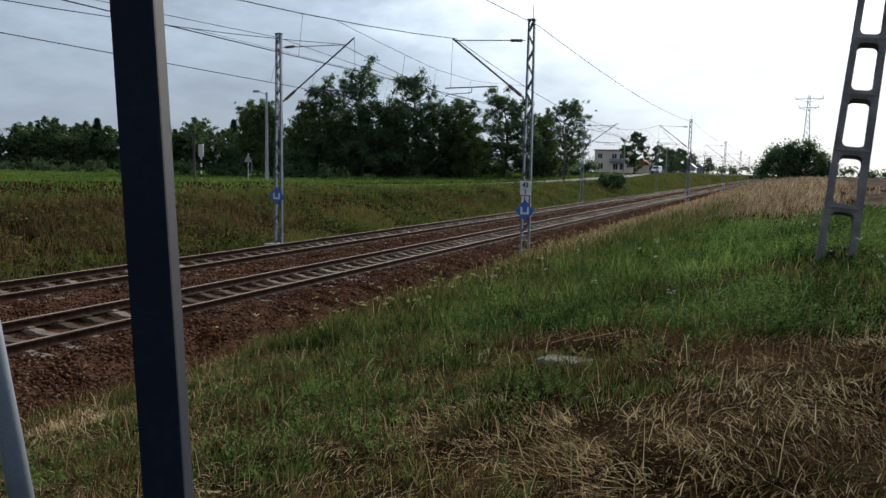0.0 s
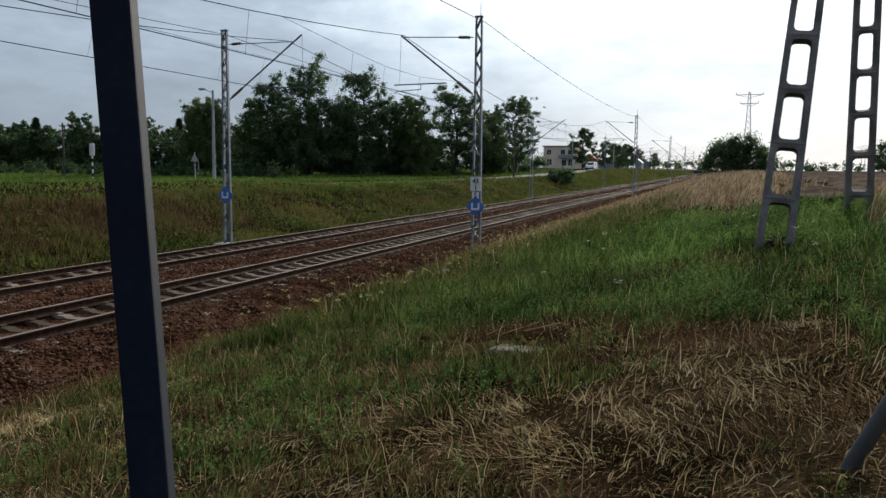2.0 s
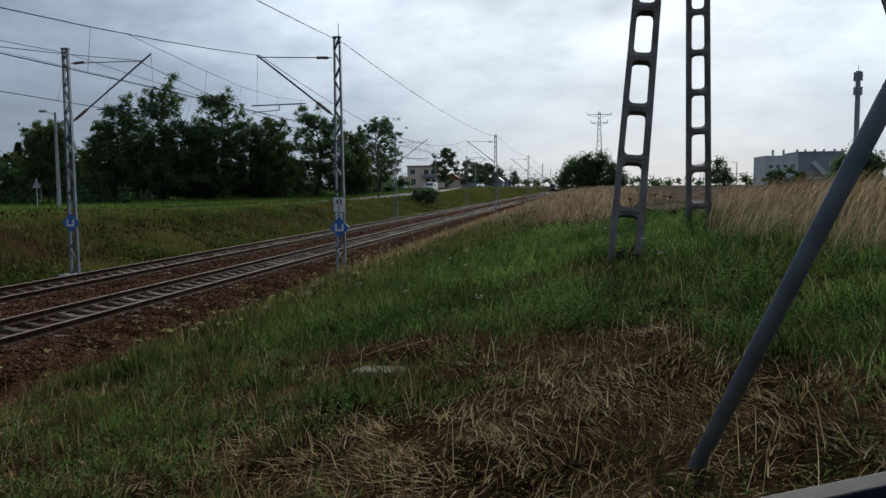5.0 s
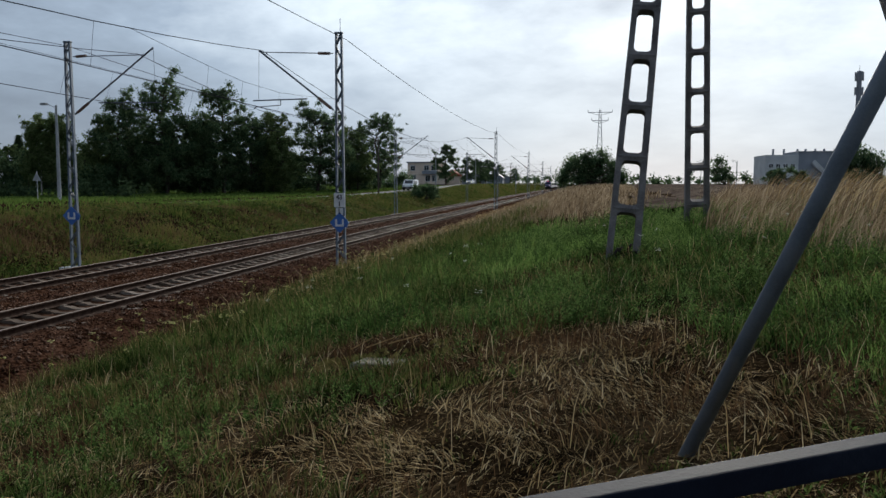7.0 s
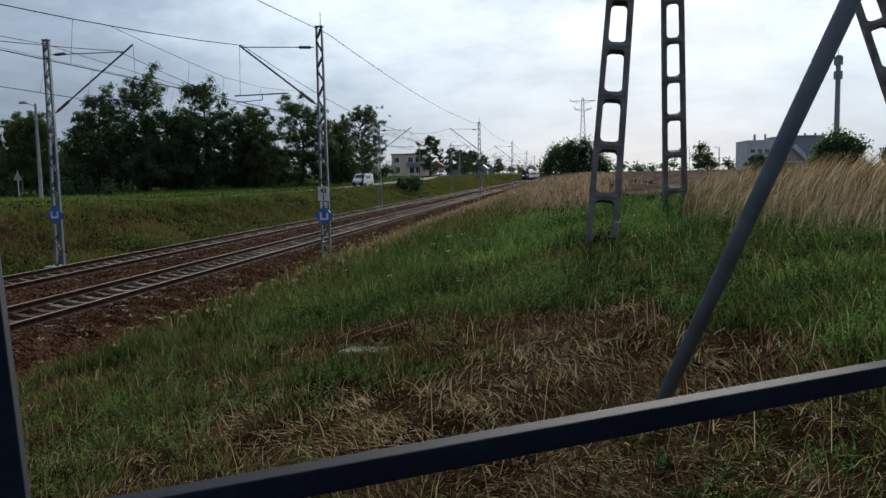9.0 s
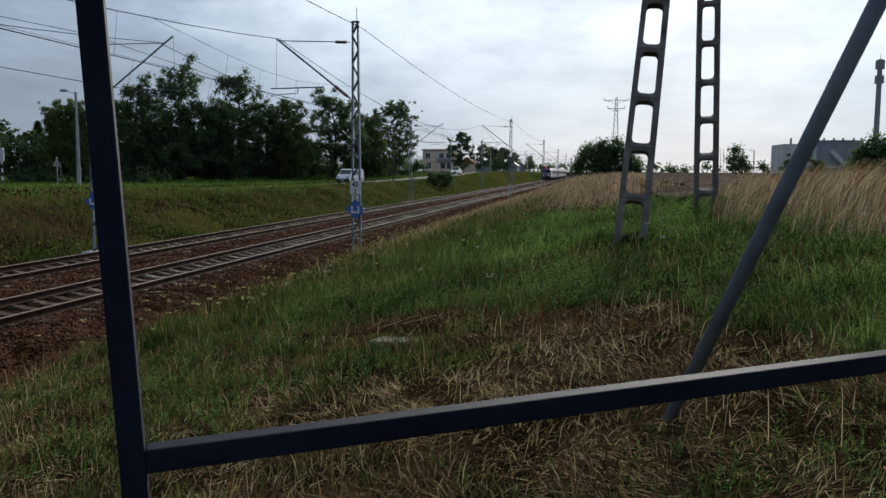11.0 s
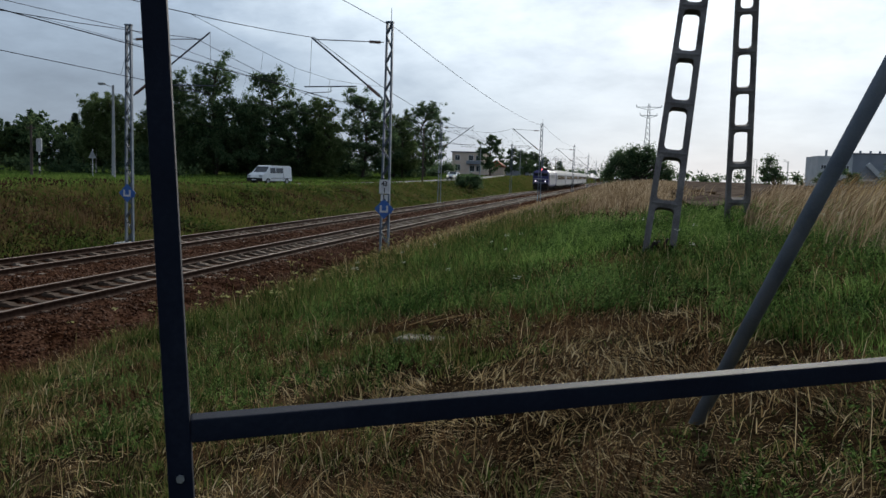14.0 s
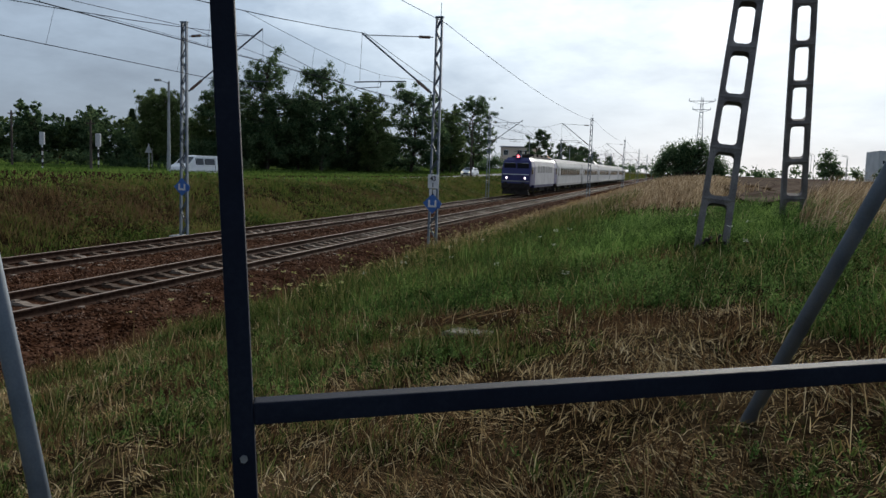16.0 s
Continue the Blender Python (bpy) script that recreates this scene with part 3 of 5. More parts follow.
def hang(y, top, sag):
    u = ((y - MAST_Y[0]) / 51.6) % 1.0
    return top - sag * 4 * u * (1 - u)


wys = np.arange(MAST_Y[0], MAST_Y[-1] + 0.1, 51.6 / 16)
STITCH = 8.1
for cx, s, level, dip in ((-9.15, -1, 5.30, 5.90), (-13.55, 1, 5.40, 6.42)):
    def mess_at(y):
        return (cx + 0.1 * s * math.cos(math.pi * (y - MAST_Y[0]) / 51.6), y, hang(y, 7.22, 1.5))

    def contact_at(y):
        return (cx - 0.2 + 0.2 * s * math.cos(math.pi * (y - MAST_Y[0]) / 51.6), y, level)
    w = wire("messenger_wire", [mess_at(y) for y in wys], 0.011, "dark sagging messenger wire above the track")
    wire("contact_wire", [contact_at(y) for y in wys], 0.011, "dark level contact wire above the track")
    for k, my in enumerate(MAST_Y[:6]):
        a, b = mess_at(my - STITCH), mess_at(my + STITCH)
        st = [a] + [(a[0], my + d, dip + (a[2] - dip) * (abs(d) / STITCH) ** 1.25) for d in (-6.5, -4.0, -1.6, 1.6, 4.0, 6.5)] + [b]
        wire("stitch_wire", st, 0.006, "", w)
        for d in (-4.0, -1.6, 1.6, 4.0):
            top_z = dip + (a[2] - dip) * (abs(d) / STITCH) ** 1.25
            wire("dropper", [(a[0], my + d, top_z), contact_at(my + d)], 0.004, "", w)
        for d in (9.6, 14.8, 20.2, 25.8, 31.4, 36.8, 42.0):
            wire("dropper", [mess_at(my + d), contact_at(my + d)], 0.004, "", w)
for x, z, sag in ((-6.05, 7.50, 0.48), (-16.4, 7.58, 0.62)):
    wire("feeder_wire", [(x, y, hang(y, z, sag)) for y in wys], 0.010, "thin dark feeder wire from mast to mast")


# ---- four-legged concrete pole ----
def ladder_leg(name, foot, top, parent, spin, first, pitch):
    """A tapering concrete pole with a row of rounded openings."""
    foot, top = Vector(foot), Vector(top)
    length = (top - foot).length
    bm = bmesh.new()
    dep = 0.115
    cuts = []
    z = first - pitch * (2 if first - pitch > 0.1 else 1)
    while z < length - 0.5:
        cuts.append((max(z, -0.3), z + pitch))
        z += pitch

    def half(zz):
        return 0.210 - 0.080 * max(zz, 0) / 10.5
    for lo, hi in cuts:
        bot, up = lo + 0.052, hi - 0.052
        web = 0.080 - 0.026 * max(lo, 0) / 10.5
        rad = 0.062
        ring = []
        wi_b, wi_t = half(bot) - web, half(up) - web
        for cx, cz, a0 in ((wi_b - rad, bot + rad, -90), (wi_t - rad, up - rad, 0), (-(wi_t - rad), up - rad, 90), (-(wi_b - rad), bot + rad, 180)):
            for i in range(5):
                a = radians(a0 + 90 * i / 4)
                ring.append((cx + rad * math.cos(a), cz + rad * math.sin(a)))
        outer = []
        for x, zz in ring:
            sx = 1 if x > 0 else -1
            outer.append((sx * half(zz), zz))
        outer[4 - 4] = (half(lo), lo)
        outer[9] = (half(hi), hi)
        outer[10] = (-half(hi), hi)
        outer[19] = (-half(lo), lo)
        for ysign in (-1, 1):
            io = [bm.verts.new((x, ysign * dep * 0.8, zz)) for x, zz in ring]
            oo = [bm.verts.new((x, ysign * dep, zz)) for x, zz in outer]
            n = len(io)
            for i in range(n):
                j = (i + 1) % n
                bm.faces.new((io[i], io[j], oo[j], oo[i]))
            if ysign == -1:
                fi, fo = io, oo
            else:
                n = len(io)
                for i in range(n):
                    j = (i + 1) % n
                    bm.faces.new((fi[i], fi[j], io[j], io[i]))
                    if i not in (9, 19):
                        bm.faces.new((fo[i], fo[j], oo[j], oo[i]))
    d = (top - foot).normalized()
    x = Vector((math.cos(radians(spin)), math.sin(radians(spin)), 0))
    x = (x - d * x.dot(d)).normalized()
    y = d.cross(x)
    m = Matrix((x, y, d)).transposed().to_4x4()
    m.translation = foot
    bmesh.ops.remove_doubles(bm, verts=bm.verts, dist=0.0005)
    bm.transform(m)
    return part(name, bm, "concrete", parent)


pole = thing("concrete_pole_frame", "weathered grey concrete pole with splayed legs and rows of openings", "power pole")


def along(p, q, z):
    p, q = Vector(p), Vector(q)
    return p + (q - p) * ((z - p.z) / (q.z - p.z))


LEG_A = ((2.305, 10.6, 1.75), (2.59, 11.3, 4.97))
LEG_B = ((3.83, 15.0, 2.28), (3.67, 14.3, 5.58))
LEG_C = ((6.74, 12.2, 3.05), (6.06, 12.5, 5.33))
for (p, q), z0, spin, first, pitch in ((LEG_A, 1.40, 0, 0.945, 0.683), (LEG_B, 1.75, 0, 0.573, 0.660), (LEG_C, 1.75, -12, 1.015, 0.689)):
    ladder_leg("leg", along(p, q, z0), along(p, q, 11.8), pole, spin, first, pitch)
bm = bmesh.new()
foot = along(*LEG_A, 1.80)
for i in range(5):
    a = Vector((foot.x - 0.12 + 0.055 * i, foot.y - 0.13, foot.z - 0.05 + 0.05 * (i % 2)))
    rod(a, a + Vector((0.05, -0.02, 0.10 - 0.04 * (i % 3))), 0.016, 6, bm=bm)
part("earth_clamp", bm, "bogie", pole, "dark rusty clamp at the foot")

# ---- painted steel frame beside the camera ----
frame_thing = thing("steel_frame", "dark blue-grey painted steel frame with square post, rail and round braces", "frame")
JOINT = Vector((1.231, 0.842, 2.290))
RAIL_DIR = (Vector((2.30, 1.43, 2.332)) - Vector((1.231, 0.842, 2.290))).normalized()
LEAN = Vector((-0.062, 0.0, 1.0))
POST_W = 0.034
back = Vector((-RAIL_DIR.y, RAIL_DIR.x, 0)).normalized()
post_mid = JOINT - RAIL_DIR * POST_W / 2 + back * POST_W / 2
rail_z = Vector((0, 0, -0.017))
part("post", bar(post_mid - LEAN * 1.15, post_mid + LEAN * 1.6, POST_W, POST_W, up=back, bevel=0.003), "frame_paint", frame_thing, "square dark blue-grey post")
rail0 = JOINT + back * POST_W / 2 + rail_z
rail = part("rail", bar(rail0 + RAIL_DIR * 0.001, rail0 + RAIL_DIR * 2.6, 0.034, 0.034, bevel=0.003), "frame_paint", frame_thing, "square dark blue-grey rail")
bolt = JOINT - RAIL_DIR * POST_W / 2 - LEAN * 0.082 - back * 0.001
part("bolt", rod(bolt, bolt - back * 0.005, 0.0058, 6), "zinc", frame_thing, "small zinc bolt head")
rf, rt = Vector((2.18, 3.50, 1.56)), Vector((2.70, 2.73, 3.20))
part("brace", rod(rf - (rt - rf) * 0.06, rf + (rt - rf) * 1.5, 0.030, 20), "tube_paint", frame_thing, "round blue-grey brace set in the ground", smooth=True)
lf, lt = Vector((0.069, 1.645, 1.673)), Vector((-0.121, 1.66, 2.417))
part("brace", rod(lf - (lt - lf) * 0.62, lf + (lt - lf) * 2.2, 0.028, 20), "tube_paint", frame_thing, "round blue-grey brace set in the ground", smooth=True)


# ---- grass and weeds ----
def blades(name, x, y, h, w, mat, bend=0.35, label="", wind=(0.0, 0.0), seed=1, lie=0.0, tuft=1, spread=0.05, swath=False):
    """Bent grass blades; each place carries a tuft of them that leans outwards."""
    g = np.random.default_rng(seed)
    if tuft > 1:
        hs = g.uniform(0.55, 1.35, len(x))
        x, y, h, w = (np.repeat(v, tuft) for v in (x, y, h * hs, w))
    n = len(x)
    ba = g.uniform(0, 2 * np.pi, n)
    if tuft > 1:
        off = spread * np.sqrt(g.random(n)) * (0.6 + y / 12)
        x, y = x + np.cos(ba) * off, y + np.sin(ba) * off
        h = h * g.uniform(0.55, 1.15, n)
        ba = ba + g.normal(0, 0.5, n)
    if swath:
        ba = 4.0 * lumps(x, y, 1.9) + 3.0 * lumps(y, x, 0.7) + g.normal(0, 0.8, n)
    z = ground_z(x, y) - 0.02
    a = g.uniform(0, 2 * np.pi, n)
    k = g.uniform(0.2, 1.0, n) * bend * h
    dx, dy = np.cos(ba) * k + wind[0] * h, np.sin(ba) * k + wind[1] * h
    flat = np.clip(g.normal(lie, 0.25, n), 0, 0.92) if lie else np.zeros(n)
    hz = h * (1 - flat)
    dx, dy = dx + np.cos(ba) * h * flat, dy + np.sin(ba) * h * flat
    wx, wy = np.cos(a) * w / 2, np.sin(a) * w / 2
    P = np.stack([x, y, z], 1)
    v = np.zeros((n, 5, 3))
    W = np.stack([wx, wy, np.zeros(n)], 1)
    mid = P + np.stack([dx * 0.35, dy * 0.35, hz * 0.6], 1)
    tip = P + np.stack([dx, dy, hz * (1 - 0.12 * bend)], 1)
    v[:, 0], v[:, 1], v[:, 2], v[:, 3], v[:, 4] = P - W, P + W, mid + W * 0.8, mid - W * 0.8, tip
    idx = np.arange(n)[:, None] * 5
    f = np.concatenate([idx + np.array([0, 1, 2, 3]), idx + np.array([3, 2, 4])], 1).ravel()
    ob = raw(name, v.reshape(-1, 3), f, mat, [4, 3] * n)
    if label:
        tagged(ob, label, "grass", kind="stuff")
    return ob


def scatter(n, x0, x1, y0, y1, keep, seed, power=1.0):
    g = np.random.default_rng(seed)
    x = g.uniform(x0, x1, n)
    y = y0 + (y1 - y0) * g.random(n) ** power
    p = keep(x, y)
    m = g.random(n) < p
    return x[m], y[m], g


def patch(x, y):
    """Where the sward is green (1) and where it lies cut and dry (0)."""
    v = 0.60 + 0.55 * clumps(x + 3.1, y - 1.7, 0.6, 301) + 0.25 * clumps(x, y, 2.1, 311)
    v = v - 1.0 * np.exp(-(((x - 1.75) / 0.95) ** 2 + ((y - 4.3) / 1.1) ** 2)) - 0.55 * np.exp(-(((x - 1.2) / 1.3) ** 2 + ((y - 2.9) / 1.2) ** 2))
    v = v - 0.9 * np.exp(-(((x - 1.8) / 1.0) ** 2 + ((y - 5.9) / 0.5) ** 2)) - 0.8 * np.exp(-(((x - 0.15) / 0.8) ** 2 + ((y - 7.0) / 0.5) ** 2))
    v = v + 0.7 * np.clip((y - 6.6) / 1.2, 0, 1) * (np.abs(x - 1.5) < 4.5) - 0.5 * np.clip((-x - 2.8) / 1.4, 0, 1) * np.clip((y - 8) / 4, 0, 1)
    v = v + 0.35 * np.exp(-(((x + 1.0) / 1.6) ** 2 + ((y - 4.6) / 2.4) ** 2)) + 0.75 * np.exp(-(((x - 0.7) / 0.8) ** 2 + ((y - 5.5) / 0.5) ** 2))
    v = v + 1.1 * np.exp(-(((x - 3.9) / 1.1) ** 2 + ((y - 5.6) / 2.2) ** 2))
    return np.clip(v, 0, 1)


def not_slab(x, y):
    return np.clip(1 - np.exp(-(((x - 0.27) / 0.36) ** 2 + ((y - 6.25) / 0.26) ** 2) ** 2) - 0.85 * np.exp(-(((x - 0.15) / 0.55) ** 2 + ((y - 6.7) / 0.28) ** 2) ** 2), 0, 1)


def open_soil(x, y):
    """Thins the sward to dark soil, partly for shade, along the strip before the lush patch, and at a few bare spots.
    """
    v = 1 - 0.85 * np.exp(-(((x - 1.8) / 0.95) ** 2 + ((y - 6.05 + 0.12 * np.sin(3 * x)) / 0.24) ** 2)) - 0.8 * np.exp(-(((x - 0.15) / 0.7) ** 2 + ((y - 7.05) / 0.35) ** 2))
    v = v - 0.4 * np.exp(-(((x - 1.7) / 0.3) ** 2 + ((y - 3.9) / 0.25) ** 2))
    return np.clip(v, 0.08, 1)


def trodden(x, y):
    """Lower growth round the foot of the concrete pole."""
    return 1 - 0.72 * np.exp(-((x - 2.25) / 0.75) ** 2 - ((y - 9.9) / 1.1) ** 2)


# near sward
x, y, g = scatter(52000, -5.6, 7.0, 0.5, 10.5, lambda x, y: (0.10 + 0.90 * patch(x, y)) * np.clip(0.55 + 0.9 * clumps(x, y, 2.6, 321), 0.06, 1) * not_slab(x, y) * open_soil(x, y) * np.clip((x + 6.0) / 1.2, 0, 1), 11, 1.25)
blades("grass_near", x, y, g.uniform(0.04, 0.15, len(x)) * (0.5 + 0.6 * patch(x, y)) * np.clip(0.9 + 0.8 * clumps(x, y, 2.6, 321), 0.5, 1.6), g.uniform(0.0038, 0.0075, len(x)) * (0.5 + y / 8), "grass", 0.95, tuft=8, spread=0.055, label="mixed green meadow grass beside the track", seed=21)
x, y, g = scatter(160000, -5.6, 7.0, 0.5, 9.5, lambda x, y: np.clip(1.1 - patch(x, y), 0.16, 1) * np.clip(0.8 + 0.7 * clumps(x + 9, y, 2.2, 331), 0.3, 1) * not_slab(x, y) * open_soil(x, y), 12, 1.9)
blades("cut_straw", x, y, g.uniform(0.06, 0.17, len(x)), g.uniform(0.003, 0.0075, len(x)) * (0.5 + y / 8.5), "straw", 0.6, tuft=5, spread=0.09, swath=True, label="dry flattened straw-coloured cut grass", seed=22, lie=0.80)
x, y, g = scatter(9000, -5.8, 7.0, 1.2, 11, lambda x, y: 0.5 * not_slab(x, y), 13, 1.0)
blades("dry_stalks", x, y, g.uniform(0.12, 0.34, len(x)), g.uniform(0.002, 0.004, len(x)) * (0.6 + y / 8), "straw", 0.45, "thin dry upright grass stalks", seed=23, lie=0.12)
x, y, g = scatter(20000, -4.2, 4.5, 1.2, 10.5, lambda x, y: np.clip(0.05 + 1.0 * clumps(x - 6, y + 2, 1.1, 341), 0, 1) * not_slab(x, y), 61, 1.1)
blades("dead_stems", x, y, g.uniform(0.07, 0.22, len(x)), g.uniform(0.003, 0.007, len(x)) * (0.7 + y / 10), "rust_weed", 0.6, tuft=6, spread=0.07, label="reddish brown dead stems in the sward", seed=62, lie=0.25)
# dark dead litter, its brown also standing in for shade along the strip
x, y, g = scatter(7000, -0.8, 3.6, 5.3, 7.6, lambda x, y: (np.exp(-((y - 6.0 - 0.15 * np.sin(2 * x)) / 0.36) ** 2) * np.clip((x - 0.7) / 0.4, 0, 1) + np.exp(-((x - 0.1) / 0.8) ** 2 - ((y - 7.1) / 0.35) ** 2)) * np.clip(0.5 + clumps(x, y, 1.6, 351), 0.1, 1) * not_slab(x, y), 65)
blades("dark_litter", x, y, g.uniform(0.06, 0.20, len(x)), g.uniform(0.005, 0.010, len(x)), "rust_weed", 0.7, tuft=5, spread=0.08, label="dark brown dead litter along a shaded strip", seed=66, lie=0.45)
# lush patch
def lush_edge(x, y):
    """Where the lush growth begins: nearer on the field side than beside the slab."""
    return np.clip((y - np.interp(x, [-3.6, 0.4, 1.2, 2.4, 3.0, 6.0], [8.2, 7.5, 6.7, 6.3, 4.2, 3.6]) + 0.35 * clumps(x, y, 1.4, 431)) / 0.5, 0, 1)


x, y, g = scatter(44000, -3.6, 8.5, 3.6, 20, lambda x, y: lush_edge(x, y) * np.clip(1.25 - np.abs(x - 2.4 - 0.12 * (y - 8)) / 4.9, 0, 1) * np.clip((20.5 - y) / 4, 0, 1) * (0.35 + 0.65 * patch(x, y)) * np.clip(0.55 + 0.9 * clumps(x - 7, y, 1.3, 361), 0.08, 1) * open_soil(x, y), 14, 1.2)
blades("lush_grass", x, y, g.uniform(0.09, 0.24, len(x)) * trodden(x, y) * np.where(y < 9, 0.8, 1.0) * np.clip(0.9 + 0.8 * clumps(x - 7, y, 1.3, 361), 0.4, 1.7), g.uniform(0.004, 0.009, len(x)) * (0.55 + y / 20), "lush", 0.8, tuft=8, spread=0.08, label="lush green grass and weeds", seed=24)
# rough grass behind, out to the edge of the place
x, y, g = scatter(26000, -5.5, 12, -8, 0.6, lambda x, y: np.clip(0.7 + 0.6 * clumps(x, y, 1.0, 371), 0.1, 1), 67)
blades("rough_grass", x, y, g.uniform(0.06, 0.2, len(x)), g.uniform(0.006, 0.014, len(x)), "grass", 0.9, tuft=6, spread=0.1, label="rough mixed grass on the bank", seed=68)
# tall weeds
x, y, g = scatter(2200, -2.5, 3.2, 9.0, 16, lambda x, y: np.clip(lumps(x, y, 1.6) * 2.0 - 0.4, 0, 1), 15)
blades("tall_weeds", x, y, g.uniform(0.22, 0.42, len(x)) * trodden(x, y), g.uniform(0.006, 0.011, len(x)), "lush", 0.5, tuft=7, spread=0.06, label="taller dark green weeds", seed=25)
x, y, g = scatter(15000, -5.2, 0.5, 9, 40, lambda x, y: np.clip((x + 5.4) / 1.2, 0, 1) * np.clip((42 - y) / 16, 0, 1) * np.clip(0.65 + 1.0 * lumps(x + 5, y, 1.2), 0.15, 1), 63, 1.6)
blades("slope_grass", x, y, g.uniform(0.12, 0.36, len(x)), g.uniform(0.004, 0.009, len(x)) * (0.6 + y / 16), "grass", 0.7, tuft=8, spread=0.07, label="rank green and yellowish grass above the track", seed=64)
# rust-brown weeds at the foot of the slope
x, y, g = scatter(14000, -7.0, -3.6, 4, 80, lambda x, y: np.clip(1 - np.abs(x + 5.4) / 1.5, 0, 1), 16, 1.7)
blades("rusty_weeds", x, y, g.uniform(0.06, 0.28, len(x)), g.uniform(0.004, 0.010, len(x)) * (0.6 + y / 14), "rust_weed", 0.7, tuft=5, spread=0.08, label="reddish brown dead weeds along the ballast", seed=26, lie=0.3)
x, y, g = scatter(11000, -6.1, -2.2, 4, 70, lambda x, y: np.clip(1 - np.abs(x + 4.0) / 1.9, 0, 1) * np.clip((y - 8) / 22, 0.03, 1), 17, 1.5)
blades("slope_straw", x, y, g.uniform(0.12, 0.48, len(x)), g.uniform(0.003, 0.007, len(x)) * (0.6 + y / 12), "straw", 0.6, tuft=6, spread=0.06, label="pale dry grass on the slope above the track", seed=27, lie=0.1)
# dry bank beyond and tall pale grass
x, y, g = scatter(30000, -6.0, 12, 15, 125, lambda x, y: np.clip((x + 6.2 - 0.02 * y) / 1.5, 0, 1) * np.clip((2.5 + 0.05 * y - x + 0.7 * clumps(x, y, 0.8, 441)) / 0.8, 0, 1) * np.clip((y - 16.5 + 2.5 * lumps(x, y, 0.7) - 1.6 * np.clip(2 - x, 0, 4)) / 7, 0, 1), 18, 1.7)
blades("dry_bank_grass", x, y, g.uniform(0.16, 0.42, len(x)), g.uniform(0.008, 0.016, len(x)) * (0.6 + y / 28), "dry", 0.6, tuft=6, spread=0.07, label="dry yellow-brown grass on the bank", seed=28, wind=(0.15, 0.0))
x, y, g = scatter(17000, 3.6, 24, 6.5, 25, lambda x, y: np.clip((x - 1.3 - 0.165 * y - 1.7 * np.clip((11.5 - y) / 3, 0, 2) + 0.5 * lumps(x, y, 1.1)) / 0.7, 0, 1), 19, 1.4)
blades("tall_dry_grass", x, y, g.uniform(0.26, 0.64, len(x)), g.uniform(0.005, 0.010, len(x)) * (0.7 + y / 16), "dry", 0.5, tuft=6, spread=0.07, label="tall pale dry grass leaning in the wind", seed=29, wind=(0.38, -0.05))
x, y, g = scatter(7000, 4.2, 22, 7.5, 24, lambda x, y: np.clip((x - 2.4 - 0.175 * y - 1.7 * np.clip((11.5 - y) / 3, 0, 2)) / 0.8, 0, 1), 20, 1.4)
blades("grass_ears", x, y, g.uniform(0.62, 1.0, len(x)), g.uniform(0.004, 0.010, len(x)) * (0.8 + y / 18), "straw", 0.3, "pale seed heads over the tall dry grass", seed=30, wind=(0.5, -0.05))
# far bank of the cutting, and the green field behind it
x, y, g = scatter(32000, -24, -16.6, 6, 190, lambda x, y: np.clip(0.62 + 0.8 * clumps(x, y, 0.5, 381), 0.12, 1), 31, 1.5)
blades("bank_grass", x, y, g.uniform(0.12, 0.42, len(x)) * np.clip(0.9 + 0.7 * clumps(x, y, 0.5, 381), 0.4, 1.6), g.uniform(0.012, 0.026, len(x)) * (0.7 + y / 45), "bank_grass", 0.9, tuft=6, spread=0.12, label="rough green and brown grass on the far bank", seed=32)
x, y, g = scatter(70000, -110, -23, 8, 190, lambda x, y: (np.abs(x - road_x(y)) > 3.4) * np.clip(1.5 - np.abs(x + 40) / 60, 0.35, 1), 33, 1.3)
blades("meadow_grass", x, y, g.uniform(0.12, 0.28, len(x)), g.uniform(0.03, 0.06, len(x)) * (0.7 + y / 60), "meadow", 0.8, tuft=3, spread=0.25, label="short green meadow grass between bank and road", seed=34)
x, y, g = scatter(15000, -22.9, -18.6, 8, 75, lambda x, y: np.clip(1.0 * clumps(x, y, 0.3, 391) + 0.10 + 0.8 * np.clip((34 - y) / 14, 0, 1), 0, 1) * np.clip(1.2 - np.abs(x + 20.7) / 2.2, 0, 1), 35, 1.2)
blades("bank_straw", x, y, g.uniform(0.2, 0.5, len(x)), g.uniform(0.012, 0.03, len(x)), "crest_dry", 0.7, tuft=6, spread=0.14, label="dry brownish grass at the crest of the bank", seed=36)
x, y, g = scatter(16000, -16.9, -6.4, 6, 60, lambda x, y: np.clip(np.exp(-((x + 11.35) / 0.5) ** 2) + np.exp(-((x + 16.4) / 0.5) ** 2) + 0.3 * np.exp(-((x + 7.2) / 0.5) ** 2), 0, 1) * 0.8, 37, 1.3)
blades("track_weeds", x, y, g.uniform(0.05, 0.16, len(x)), g.uniform(0.006, 0.014, len(x)), "rust_weed", 0.8, "low brown weeds growing in the ballast", seed=38)


x, y, g = scatter(26000, -6.0, 5.0, 100, 600, lambda x, y: np.ones(len(x)), 72, 1.5)
blades("far_slope_grass", x, y, g.uniform(0.25, 0.55, len(x)), g.uniform(0.10, 0.2, len(x)) * (y / 150), "dry", 0.6, tuft=3, spread=0.1, label="dry grass on the far slope beside the track", seed=73)
x, y, g = scatter(30000, -26, -16.6, 170, 600, lambda x, y: (np.abs(x - road_x(y)) > 3.3).astype(float), 74, 1.5)
